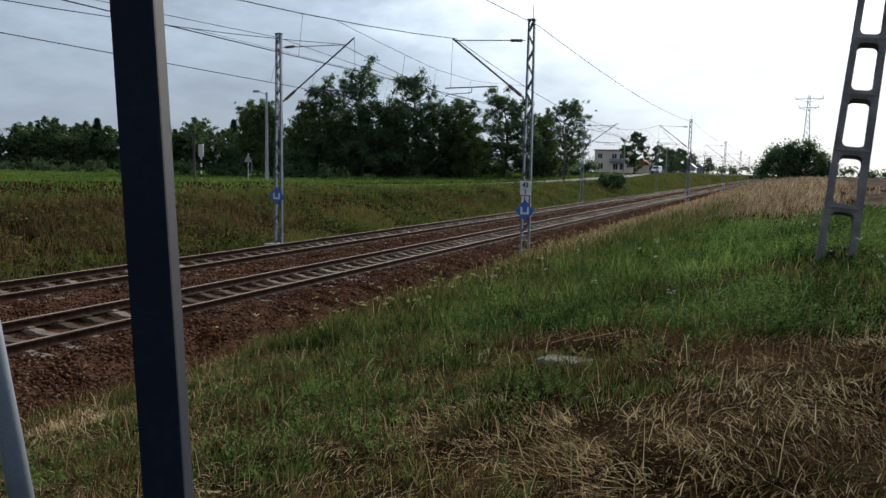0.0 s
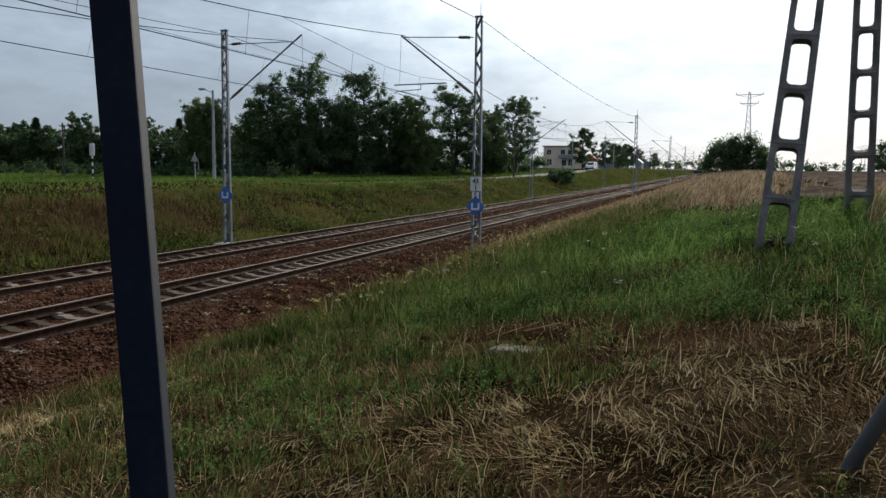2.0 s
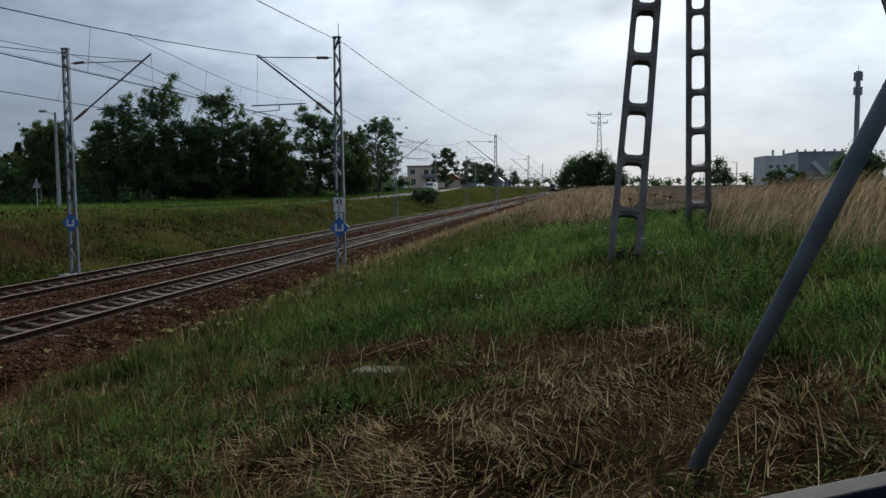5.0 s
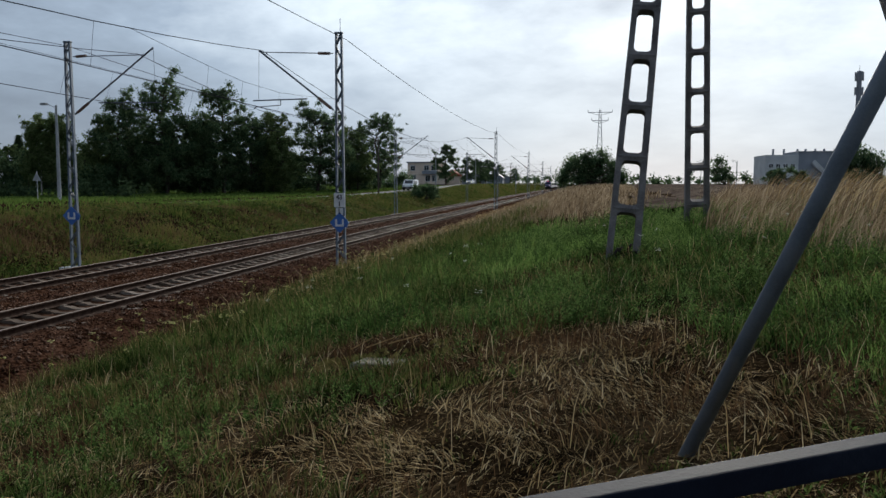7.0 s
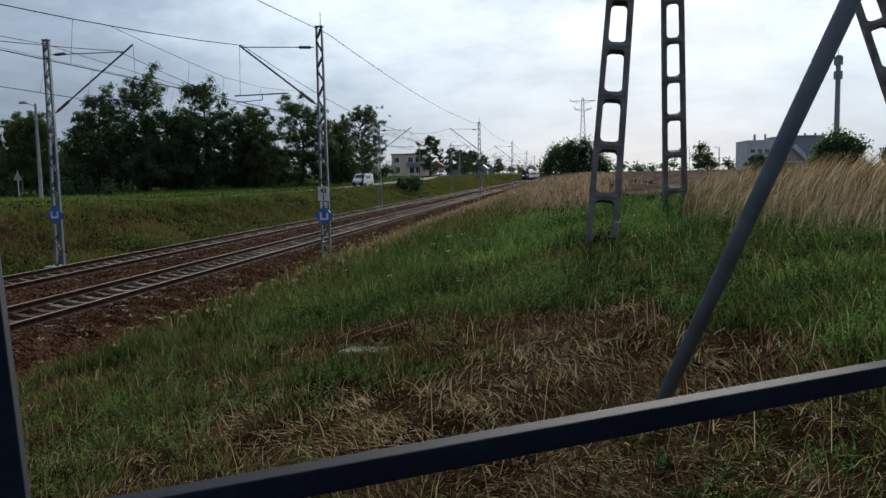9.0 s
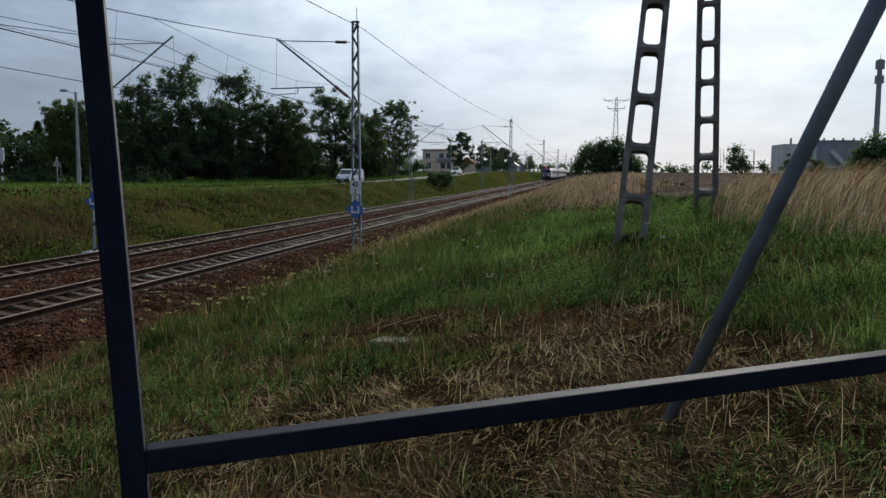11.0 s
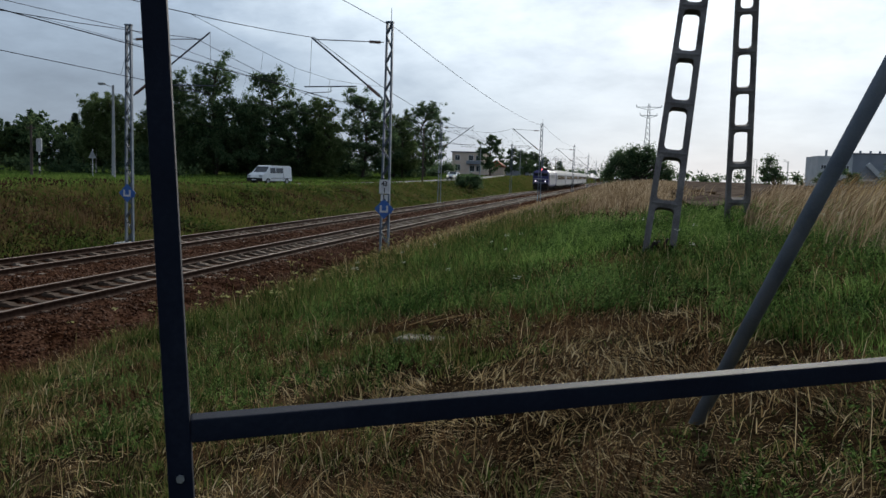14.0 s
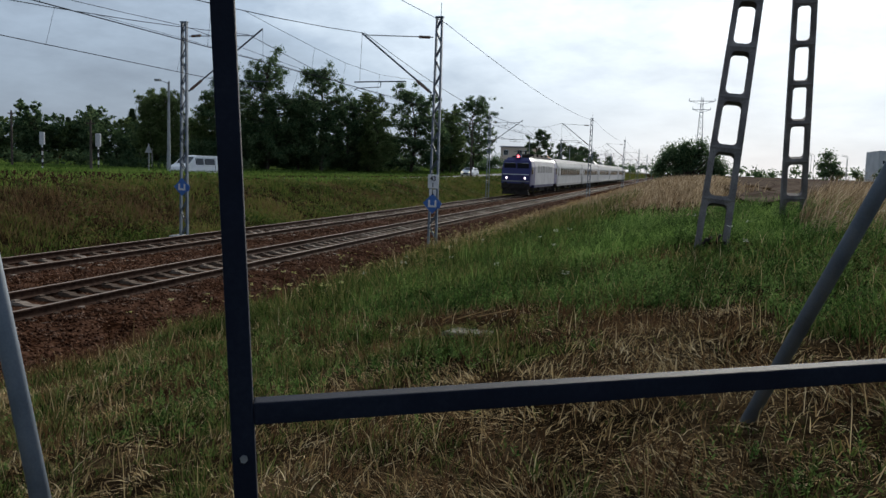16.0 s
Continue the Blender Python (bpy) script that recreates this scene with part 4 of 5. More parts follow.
blades("far_bank_grass", x, y, g.uniform(0.2, 0.5, len(x)), g.uniform(0.12, 0.25, len(x)) * (y / 200), "bank_grass", 0.6, tuft=3, spread=0.1, label="green grass on the far end of the bank", seed=75)


def flower_heads(name, x, y, h, r, mat, label, seed):
    """Small flat flower heads on thin stalks."""
    g = np.random.default_rng(seed)
    bm = bmesh.new()
    for a, b, hh, rr in zip(x, y, h, r):
        z = float(ground_z(a, b))
        t = Vector((a + g.uniform(-0.05, 0.05), b + g.uniform(-0.05, 0.05), z + hh))
        for k in range(7):
            q = t + Vector((g.uniform(-rr, rr), g.uniform(-rr, rr), g.uniform(-0.01, 0.02)))
            s = rr * 0.38
            c = [bm.verts.new(q + Vector((math.cos(i * 1.047) * s, math.sin(i * 1.047) * s, 0))) for i in range(6)]
            up = bm.verts.new(q + Vector((0, 0, s * 0.5)))
            for i in range(6):
                bm.faces.new((c[i], c[(i + 1) % 6], up))
    ob = part(name, bm, mat)
    return tagged(ob, label, "flowers", kind="stuff")


x, y, g = scatter(40, -3.5, 6.5, 7.5, 16, lambda x, y: np.ones(len(x)) * 0.9, 41)
hs = g.uniform(0.25, 0.45, len(x))
flower_heads("white_umbels", x, y, hs, g.uniform(0.02, 0.04, len(x)), "umbel", "white umbel flowers in the green grass", 42)
blades("umbel_stalks", x, y, hs, np.full(len(x), 0.006), "lush", 0.1, "thin green flower stalks", seed=43)
x, y, g = scatter(150, -5.0, -2.4, 8, 24, lambda x, y: np.ones(len(x)) * 0.9, 44)
hs = g.uniform(0.3, 0.65, len(x))
flower_heads("yellow_weeds", x, y, hs, g.uniform(0.02, 0.045, len(x)), "yellow", "pale yellow flowering weeds on the slope", 45)
blades("weed_stalks", x, y, hs, np.full(len(x), 0.008), "grass", 0.15, "thin green weed stalks", seed=46)

# broad-leaved plant by the rail
plant = thing("broadleaf_weed", "bright green broad-leaved weed in the dry grass", "weed", at=pose(3.25, 3.6, float(ground_z(3.25, 3.6))))
for k in range(9):
    bm = bmesh.new()
    a, ln = k * 2.4, 0.16 + 0.02 * (k % 3)
    rows = []
    for i in range(6):
        u = i / 5
        wdt = 0.045 * math.sin(math.pi * min(u * 0.92 + 0.08, 1)) + 0.002
        c = Vector((u * ln, 0, 0.03 + 0.14 * u - 0.10 * u * u + 0.01 * (k % 4)))
        rows.append([bm.verts.new(c + Vector((0, s * wdt, 0.012 * abs(s)))) for s in (-1, 0, 1)])
    for p, q in zip(rows, rows[1:]):
        for i in range(2):
            bm.faces.new((p[i], p[i + 1], q[i + 1], q[i]))
    bm.transform(pose(0, 0, 0, 0, 0, math.degrees(a)))
    part("leaf", bm, "broadleaf", plant)


def weed_leaves(name, x, y, size, top, mat, label, seed):
    """Small leaves of low herbs, held flat over the ground."""
    g = np.random.default_rng(seed)
    n = len(x)
    p = np.stack([x, y, ground_z(x, y) + g.uniform(0.02, 1.0, n) * top], 1)
    a = g.uniform(0, 6.283, n)
    tilt = g.normal(0, 0.45, n)
    u = np.stack([np.cos(a), np.sin(a), tilt], 1)
    w = np.stack([-np.sin(a), np.cos(a), g.normal(0, 0.35, n)], 1)
    s = (size * g.uniform(0.5, 1.3, n))[:, None]
    v = np.stack([p - u * s, p + w * s * 0.5, p + u * s, p - w * s * 0.5], 1).reshape(-1, 3)
    return tagged(raw(name, v, np.arange(n * 4), mat, [4] * n), label, "weeds", kind="stuff")


def herb_plants(name, x, y, h, leaf, mat, label, seed, n=12):
    """Upright leafy herbs: each place carries one stem with leaves winding up it."""
    g = np.random.default_rng(seed)
    m = len(x)
    k = np.arange(n)[None, :]
    up = (0.15 + 0.85 * (k + g.random((m, n))) / n)
    a = k * 2.4 + g.uniform(0, 6.283, (m, 1)) + g.normal(0, 0.3, (m, n))
    lean = g.normal(0, 0.22, (m, 2))
    base = ground_z(x, y)
    hz = up * h[:, None]
    px, py = x[:, None] + lean[:, :1] * hz, y[:, None] + lean[:, 1:] * hz
    pz = base[:, None] + hz
    ln = leaf[:, None] * (1.25 - 0.75 * up) * g.uniform(0.7, 1.3, (m, n))
    rise = g.uniform(0.1, 0.9, (m, n))
    d = np.stack([np.cos(a), np.sin(a), rise], 2) * ln[:, :, None]
    w = np.stack([-np.sin(a), np.cos(a), g.normal(0, 0.3, (m, n))], 2) * (ln * 0.17)[:, :, None]
    p = np.stack([px, py, pz], 2)
    v = np.stack([p, p + d * 0.5 + w, p + d, p + d * 0.5 - w], 2).reshape(-1, 3)
    return tagged(raw(name, v, np.arange(m * n * 4), mat, [4] * (m * n)), label, "weeds", kind="stuff")


x, y, g = scatter(26000, -4.8, 6.5, 1.0, 9.5, lambda x, y: np.clip(patch(x, y) * 1.2 - 0.2, 0, 1) * np.clip(0.25 + 1.1 * clumps(x - 4, y, 1.5, 401), 0, 1) * not_slab(x, y) * open_soil(x, y), 51, 1.2)
herb_plants("low_herbs", x, y, g.uniform(0.05, 0.17, len(x)), 0.018 + 0.0022 * y, "lush", "low leafy green herbs in the grass", 52, 16)
x, y, g = scatter(38000, -3.4, 8.0, 3.8, 19, lambda x, y: lush_edge(x, y) * np.clip(1.3 - np.abs(x - 1.8 - 0.14 * (y - 8)) / 4.4, 0, 1) * np.clip((20 - y) / 4, 0, 1) * np.clip(0.4 + 1.0 * clumps(x + 2, y, 1.2, 411), 0.03, 1) * open_soil(x, y), 53, 1.2)
herb_plants("tall_herbs", x, y, g.uniform(0.12, 0.34, len(x)) * np.clip(y / 8, 0.7, 1) * trodden(x, y) * np.clip(0.9 + 0.6 * clumps(x + 2, y, 1.2, 411), 0.4, 1.5), 0.022 + 0.0018 * y, "lush", "leafy green herbs among the lush grass", 54, 20)
x, y, g = scatter(60000, -24, -17.2, 8, 120, lambda x, y: np.clip(0.2 + 1.2 * lumps(x, y, 0.6), 0, 1), 55, 1.6)
weed_leaves("bank_herbs", x, y, 0.05 + 0.0012 * y, np.full(len(x), 0.42), "bank_grass", "leafy weeds on the far bank", 56)

# half-buried slab and old sticks
slab = box((0.0, -0.11, -0.12), (0.52, 0.10, 0.03), 0.02)
for v in slab.verts:
    v.co += Vector((0.03 * math.sin(v.co.y * 23), 0.03 * math.sin(v.co.x * 17), 0.006 * math.sin(v.co.x * 31)))
slab_ob = part("concrete_slab", slab, "slab")
slab_ob.matrix_basis = pose(0.01, 6.27, float(ground_z(0.25, 6.27)) - 0.010, 3, 0, -3)
tagged(slab_ob, "old pale concrete slab half buried in grass", "slab")
x, y, g = scatter(1500, -0.45, 0.75, 6.40, 6.95, lambda x, y: np.clip(0.5 + 1.2 * clumps(x, y, 3.0, 421), 0, 1), 71)
bm = bmesh.new()
for a, b, r in zip(x, y, g.uniform(0.015, 0.045, len(x))):
    z = float(ground_z(a, b))
    ring = [bm.verts.new((a + math.cos(i * 1.047) * r, b + math.sin(i * 1.047) * r, z - 0.005)) for i in range(6)]
    tip = bm.verts.new((a, b, z + 0.022 + r * 0.4))
    for i in range(6):
        bm.faces.new((ring[i], ring[(i + 1) % 6], tip))
tagged(part("moss", bm, "moss"), "yellowish moss cushions beside the old slab", "moss", kind="stuff")
for sx, sy, ang, ln in ((-0.10, 6.95, 48, 0.42), (0.10, 6.95, 30, 0.35), (-0.25, 7.0, 62, 0.3)):
    st = part("stick", rod((0, 0, 0), (ln, 0, 0.03), 0.007, 7, 0.003), "straw")
    st.matrix_basis = pose(sx, sy, float(ground_z(sx, sy)) + 0.05, 0, -6, ang)
    tagged(st, "pale dry stick lying on bare ground", "stick", "dry sticks")


# ---- trees ----
def leaf_cloud(n, blobs, size, seed, flat=0.6):
    """Leaf cards gathered in clumps: each blob is (centre, radius)."""
    g = np.random.default_rng(seed)
    vol = np.array([r ** 2.2 for c, r in blobs])
    pick = g.choice(len(blobs), n, p=vol / vol.sum())
    cen, rad = np.array([c for c, r in blobs])[pick], np.array([r for c, r in blobs])[pick]
    d = g.normal(size=(n, 3))
    d /= np.linalg.norm(d, axis=1, keepdims=True)
    rr = rad * np.minimum(np.abs(g.normal(0, 0.60, n)) + 0.12, 1.12)
    p = cen + d * rr[:, None] * np.array([1, 1, 0.85])
    u = g.normal(size=(n, 3))
    u /= np.linalg.norm(u, axis=1, keepdims=True)
    w = np.cross(u, g.normal(size=(n, 3)))
    w /= np.linalg.norm(w, axis=1, keepdims=True)
    s = size * g.uniform(0.5, 1.2, (n, 1))
    v = np.stack([p - u * s, p + w * s * flat, p + u * s, p - w * s * flat], 1)
    return v.reshape(-1, 3)


def crown(name, verts, mat, parent):
    n = len(verts) // 4
    ob = raw(name, verts, np.arange(n * 4), mat, [4] * n)
    ob.parent = parent
    return ob


def broad_tree(height, width, seed, mat="leaf", leaves=5200, low=0.18, card=0.24, label="", group="roadside trees", bark="bark", gaps=1.0, stem=1.0, limbs=34, core=14):
    """A tapered stem with rising limbs, whose outer halves carry many small leaf sprays."""
    g = np.random.default_rng(seed)
    ob = thing("tree", label, "tree", group)
    bend = [Vector((g.normal() * 0.05 * height * u, g.normal() * 0.05 * height * u, height * u)) for u in (0.0, 0.3, 0.6, 0.92)]
    bend[0] = Vector((0, 0, -0.4))
    bm = bmesh.new()
    for (p, q), (ra, rb) in zip(zip(bend, bend[1:]), ((0.020, 0.015), (0.015, 0.009), (0.009, 0.003))):
        rod(p, q, ra * height * stem, 8, rb * height * stem, bm=bm)
    part("trunk", bm, bark, ob)

    def on_stem(u):
        z = u * height
        for p, q in zip(bend, bend[1:]):
            if z <= q.z:
                return p + (q - p) * ((z - p.z) / (q.z - p.z))
        return bend[-1]
    bm = bmesh.new()
    blobs = []
    for k in range(limbs):
        u = (k + 0.5) / limbs
        foot = on_stem(low + (0.86 - low) * u)
        a = k * 2.4 + g.uniform(-0.6, 0.6)
        shape = math.sin(math.pi * min(0.20 + 0.70 * u, 1.0)) ** 0.75
        r = width / 2 * shape * g.uniform(0.55, 1.08)
        end = foot + Vector((math.cos(a) * r, math.sin(a) * r, height * g.uniform(0.05, 0.15)))
        rod(foot, end, 0.0065 * height * stem, 5, 0.0015 * height, bm=bm)
        for j in range(7):
            v = g.uniform(0.35, 1.06)
            c = foot + (end - foot) * v + Vector((g.normal(), g.normal(), g.normal() * 0.8)) * height * 0.032
            blobs.append((tuple(c), height * g.uniform(0.024, 0.056) * gaps))
    for k in range(6):
        c = bend[-1] + Vector((g.normal() * 0.06 * width, g.normal() * 0.06 * width, height * g.uniform(-0.08, 0.05)))
        blobs.append((tuple(c), height * g.uniform(0.025, 0.045)))
    for k in range(core):
        c = on_stem(low + 0.62 * k / max(1, core)) + Vector((g.normal() * 0.2 * width, g.normal() * 0.2 * width, 0))
        blobs.append((tuple(c), height * g.uniform(0.05, 0.085)))
    part("branch_work", bm, "bark", ob)
    crown("crown", leaf_cloud(leaves, blobs, card, seed + 1), mat, ob)
    return ob


def put(ob, x, y, turn=0, dz=0.0, s=None):
    ob.matrix_basis = pose(x, y, float(ground_z(x, y)) + dz, 0, 0, turn)
    return ob


ROW = "dark green leafy roadside tree with dense crown"
OPEN = "tall open-crowned roadside tree with fine branches"
PALE = "paler green leafy roadside tree"


def roadside(height, width, x, y, seed, mat="leaf", label=ROW, leaves=17000, low=0.06, gaps=1.0, core=36, limbs=40):
    put(broad_tree(height, width * 1.08, seed, mat, leaves=int(leaves * 1.7), low=low, card=0.14, label=label, gaps=gaps * 1.1, core=core, limbs=limbs), x, y, seed * 7)


# height, width, x, y
roadside(13.6, 9.0, -60.6, 100, 100, leaves=19000)
roadside(16.6, 10.4, -55.6, 104, 110, leaves=24000, gaps=0.95)
roadside(16.4, 9.4, -50.8, 112, 120, leaves=22000, gaps=0.95)
roadside(13.2, 7.4, -46.9, 122, 130, "leaf_pale", PALE)
roadside(14.6, 11.0, -41.6, 128, 140, leaves=24000)
roadside(15.0, 12.5, -36.4, 150, 150, "leaf", OPEN, 17000, 0.16, 0.85, 14, 46)
roadside(11.0, 7.2, -55.4, 112, 160)
roadside(11.4, 7.0, -48.6, 118, 170)
roadside(11.6, 8.0, -39.6, 140, 180, "leaf_pale", PALE)
roadside(10.4, 5.4, -63.0, 99, 190, "leaf_pale", PALE, 12000)
roadside(9.6, 6.6, -44.0, 118, 200, "leaf_pale", PALE, 14000)
roadside(10.2, 7.0, -58.2, 108, 210, leaves=14000)
roadside(9.0, 6.5, -36.8, 136, 220, "leaf_pale", PALE, 12000)
roadside(9.8, 7.0, -52.6, 108, 230, leaves=14000)
# undergrowth closing the clump below
x = np.linspace(0, 1, 26)
blobs = [((-63.5 + 30.0 * u + rng.uniform(-1.5, 1.5), 97 + 66 * u ** 1.4 + rng.uniform(-2, 3), 1.0 + rng.uniform(0.2, 3.8)), rng.uniform(1.2, 2.2)) for u in x for _ in range(4)]
under = raw("undergrowth", leaf_cloud(46000, blobs, 0.17, 77), np.arange(184000), "leaf", [4] * 46000)
tagged(under, "dark shrubby undergrowth below the roadside trees", "shrubs", kind="stuff")

birch = broad_tree(9.6, 4.6, 150, "leaf_pale", leaves=15000, low=0.14, card=0.11, label="slender birch with pale trunks and hanging leaves", group="birches", bark="birch", stem=0.5, core=4)
put(birch, -62, 86, 20)
for bx, by, bt in ((-60.2, 87.5, 80), (-64.0, 88, 150), (-59.4, 85.5, 230)):
    copy_thing(birch, pose(bx, by, float(ground_z(bx, by)), 0, 0, bt))


def conifer(height, width, seed, label):
    g = np.random.default_rng(seed)
    ob = thing("conifer", label, "tree", "far conifers")
    part("trunk", rod((0, 0, -0.4), (0, 0, height * 0.98), 0.16, 7, 0.02), "bark", ob)
    n = 3000
    u = g.random(n) ** 0.75
    z = height * (0.08 + 0.92 * u)
    tier = 0.75 + 0.35 * np.abs(np.sin(z * 2.4))
    r = width / 2 * (1.02 - u) ** 1.05 * tier * g.random(n) ** 0.4
    a = g.uniform(0, 6.283, n)
    p = np.stack([np.cos(a) * r, np.sin(a) * r, z - 0.25 * r], 1)
    out = np.stack([np.cos(a), np.sin(a), np.full(n, -0.35)], 1) * g.uniform(0.35, 0.8, (n, 1))
    sd = np.stack([-np.sin(a), np.cos(a), np.zeros(n)], 1) * g.uniform(0.14, 0.32, (n, 1))
    v = np.stack([p - sd, p + sd, p + out + sd * 0.3, p + out - sd * 0.3], 1)
    crown("crown", v.reshape(-1, 3), "needle", ob)
    return ob


far_broad = [broad_tree(8.6, 8.0, 400, leaves=5500, low=0.05, card=0.24, label="dark leafy tree at the edge of the far wood", group="far trees"), broad_tree(7.4, 7.0, 410, "leaf_pale", leaves=5000, low=0.04, card=0.24, label="green leafy tree at the edge of the far wood", group="far trees")]
cons = [conifer(9.6, 7.2, 200, "dark green spruce at the edge of the far wood"), conifer(11.2, 6.6, 201, "tall dark green spruce at the edge of the far wood")]
g = np.random.default_rng(9)
edge_trees = cons + far_broad
placed = set()
for i in range(104):
    u = i / 103
    tx, ty = -235 + 165 * u + g.uniform(-6, 6), 82 + 62 * u + g.uniform(-9, 12)
    k = int(g.choice(4, p=(0.10, 0.06, 0.48, 0.36)))
    s = g.uniform(0.85, 1.22) * (0.78 if k < 2 else 1.0)
    if k in placed:
        c = copy_thing(edge_trees[k], pose(tx, ty, float(ground_z(tx, ty)), 0, 0, g.uniform(0, 360)))
    else:
        c = put(edge_trees[k], tx, ty)
        placed.add(k)
    c.scale = (s, s, s)
# lower mixed wood in front of and between them
blobs = [((-250 + 200 * u + g.uniform(-3, 3), 74 + 74 * u + g.uniform(-4, 10), g.uniform(0.4, 7.6)), g.uniform(1.4, 2.5)) for u in np.linspace(0, 1, 130) for _ in range(6)]
wood = raw("far_wood", leaf_cloud(84000, blobs, 0.32, 78), np.arange(336000), "needle", [4] * 84000)
tagged(wood, "dark mixed far wood behind the meadow", "wood", kind="stuff")
blobs = [((-190 + 140 * u + g.uniform(-3, 3), 70 + 14 * u + g.uniform(-3, 3), 1.0 + g.uniform(0.2, 1.3)), g.uniform(0.7, 1.5)) for u in np.linspace(0, 1, 110) for _ in range(2)]
scrub = raw("roadside_scrub", leaf_cloud(22000, blobs, 0.2, 79), np.arange(88000), "needle", [4] * 22000)
tagged(scrub, "low dark scrub along the road before the wood", "shrubs", kind="stuff")


def bush(name, blobs, n, card, mat, label, seed, category="bush"):
    ob = thing(name, label, category)
    bm = bmesh.new()
    for k, (c, r) in enumerate(blobs):
        rod((blobs[0][0][0] + 0.2 * (k % 3), blobs[0][0][1], float(ground_z(c[0], c[1])) - 0.3), c, 0.09, 6, 0.03, bm=bm)
    part("stems", bm, "bark", ob)
    crown("crown", leaf_cloud(n, blobs, card, seed), mat, ob)
    return ob


def clump(cx, cy, wx, h, n, seed, base=None):
    g = np.random.default_rng(seed)
    z0 = float(ground_z(cx, cy)) if base is None else base
    out = []
    for _ in range(n):
        u = g.uniform(-1, 1)
        top = h * math.sqrt(max(0.06, 1 - u * u * 0.9))
        out.append(((cx + u * wx / 2 * 0.85, cy + g.uniform(-1.5, 1.5), z0 + g.uniform(0.15, 0.78) * top), g.uniform(0.13, 0.24) * h))
    return out


bush("round_bush", clump(3.6, 110, 9.6, 5.9, 80, 301), 30000, 0.12, "leaf", "large round dark green bush on the field edge", 302)
bush("slope_shrub", clump(-20.4, 113, 5.0, 2.9, 30, 303), 6500, 0.13, "leaf", "dark green shrubs growing on the cutting slope", 304)
bush("slope_shrub", clump(-21.6, 119, 4.0, 2.2, 22, 313), 3500, 0.13, "leaf", "dark green shrubs growing on the cutting slope", 314)
bush("field_tree", clump(34, 190, 5.0, 8.0, 22, 305), 2600, 0.26, "leaf", "small lone green tree across the field", 306, "tree")
bush("hedge", clump(55, 165, 11, 9.4, 50, 317), 9000, 0.26, "leaf", "tall dark green trees beside the industrial building", 318, "trees")
bush("hedge", clump(70, 165, 17, 6.8, 60, 307), 9000, 0.28, "leaf", "dark green trees in front of the industrial building", 308, "trees")
bush("hedge", clump(58, 110, 9, 4.0, 40, 309), 5000, 0.22, "leaf", "low dark green bushes across the field", 310, "trees")
bush("hedge", clump(47, 185, 12, 4.5, 30, 311), 3800, 0.24, "leaf", "low green bushes before the industrial building", 312, "trees")
bush("far_field_hedge", clump(62, 75, 15, 3.6, 50, 315), 6000, 0.16, "leaf_pale", "pale green hedge beyond the tall grass", 316, "hedge")
tree_line = []
g = np.random.default_rng(40)
for i in range(140):
    u = i / 139
    tree_line.append(((-300 + 570 * u, 640 + g.uniform(-30, 30), 3.0 + g.uniform(0.5, 4.5)), g.uniform(3.0, 6.0)))
far_line = raw("far_tree_line", leaf_cloud(12000, tree_line, 1.1, 41), np.arange(48000), "leaf", [4] * 12000)
tagged(far_line, "low dark tree line on the horizon", "tree line", kind="stuff")
garden = broad_tree(10.6, 7.4, 160, "leaf", leaves=16000, low=0.08, card=0.17, label="dark round garden tree beside the house", group="garden trees")
put(garden, -32.5, 205)
for gx, gy, gs in ((-31.8, 240, 0.8), (-30.5, 262, 0.75), (-29.5, 290, 0.8), (-33, 300, 0.9), (-40, 330, 1.0), (-36, 380, 0.9), (-32, 420, 0.8)):
    c = copy_thing(garden, pose(gx, gy, float(ground_z(gx, gy)), 0, 0, gx * 30))
    c.scale = (gs, gs, gs)


# ---- buildings ----
def window(parent, m, w, h, mullions=1):
    win = part("window", box((-w / 2, -0.06, 0), (w / 2, 0.02, h), 0.01, m=m), "white_paint", parent, "white framed window")
    k = mullions + 1
    pw = (w - 0.08 * (k + 1)) / k
    for i in range(k):
        x0 = -w / 2 + 0.08 + i * (pw + 0.08)
        part("pane", box((x0, -0.075, 0.08), (x0 + pw, -0.055, h - 0.08), m=m), "glass", win, "dark window pane")


house = thing("house", "two-storey flat-roofed house with beige and pinkish walls", "house", at=pose(-43.5, 232, float(ground_z(-43.5, 232)) + 0.1, 0, 0, -4))
part("wall", box((-5.5, 0, -1), (5.5, 9, 3.1), 0.02), "render_wall", house, "pinkish brown lower wall")
part("wall", box((-5.3, 0.05, 3.1), (4.2, 8.9, 6.3), 0.02), "render_wall", house, "pale beige upper wall")
part("roof", box((-5.6, -0.3, 6.3), (4.5, 9.2, 6.6), 0.04), "bld_dark", house, "flat dark roof edge")
part("balcony", box((-0.6, -0.9, 2.9), (4.0, 0.0, 3.9), 0.03), "bld_dark", house, "dark balcony front")
for wx, wz in ((-3.6, 3.9), (0.6, 3.9), (2.8, 3.9), (-3.4, 0.8), (1.0, 0.7), (3.0, 0.7)):
    window(house, pose(wx, 0, wz), 1.5, 1.6 if wz > 2 else 1.9)
shed = thing("lean_to", "low brown shed with a red tiled roof", "shed", at=pose(-36.2, 236, float(ground_z(-36, 236)) + 0.1))
part("wall", box((-2.6, 0, -1), (2.6, 5, 2.4), 0.02), "render_wall", shed)
part("roof", extruded([(-3.0, 2.3), (3.0, 2.3), (0.4, 4.4)], -0.4, 5.4), "roof_tile", shed, "red tiled gable roof")
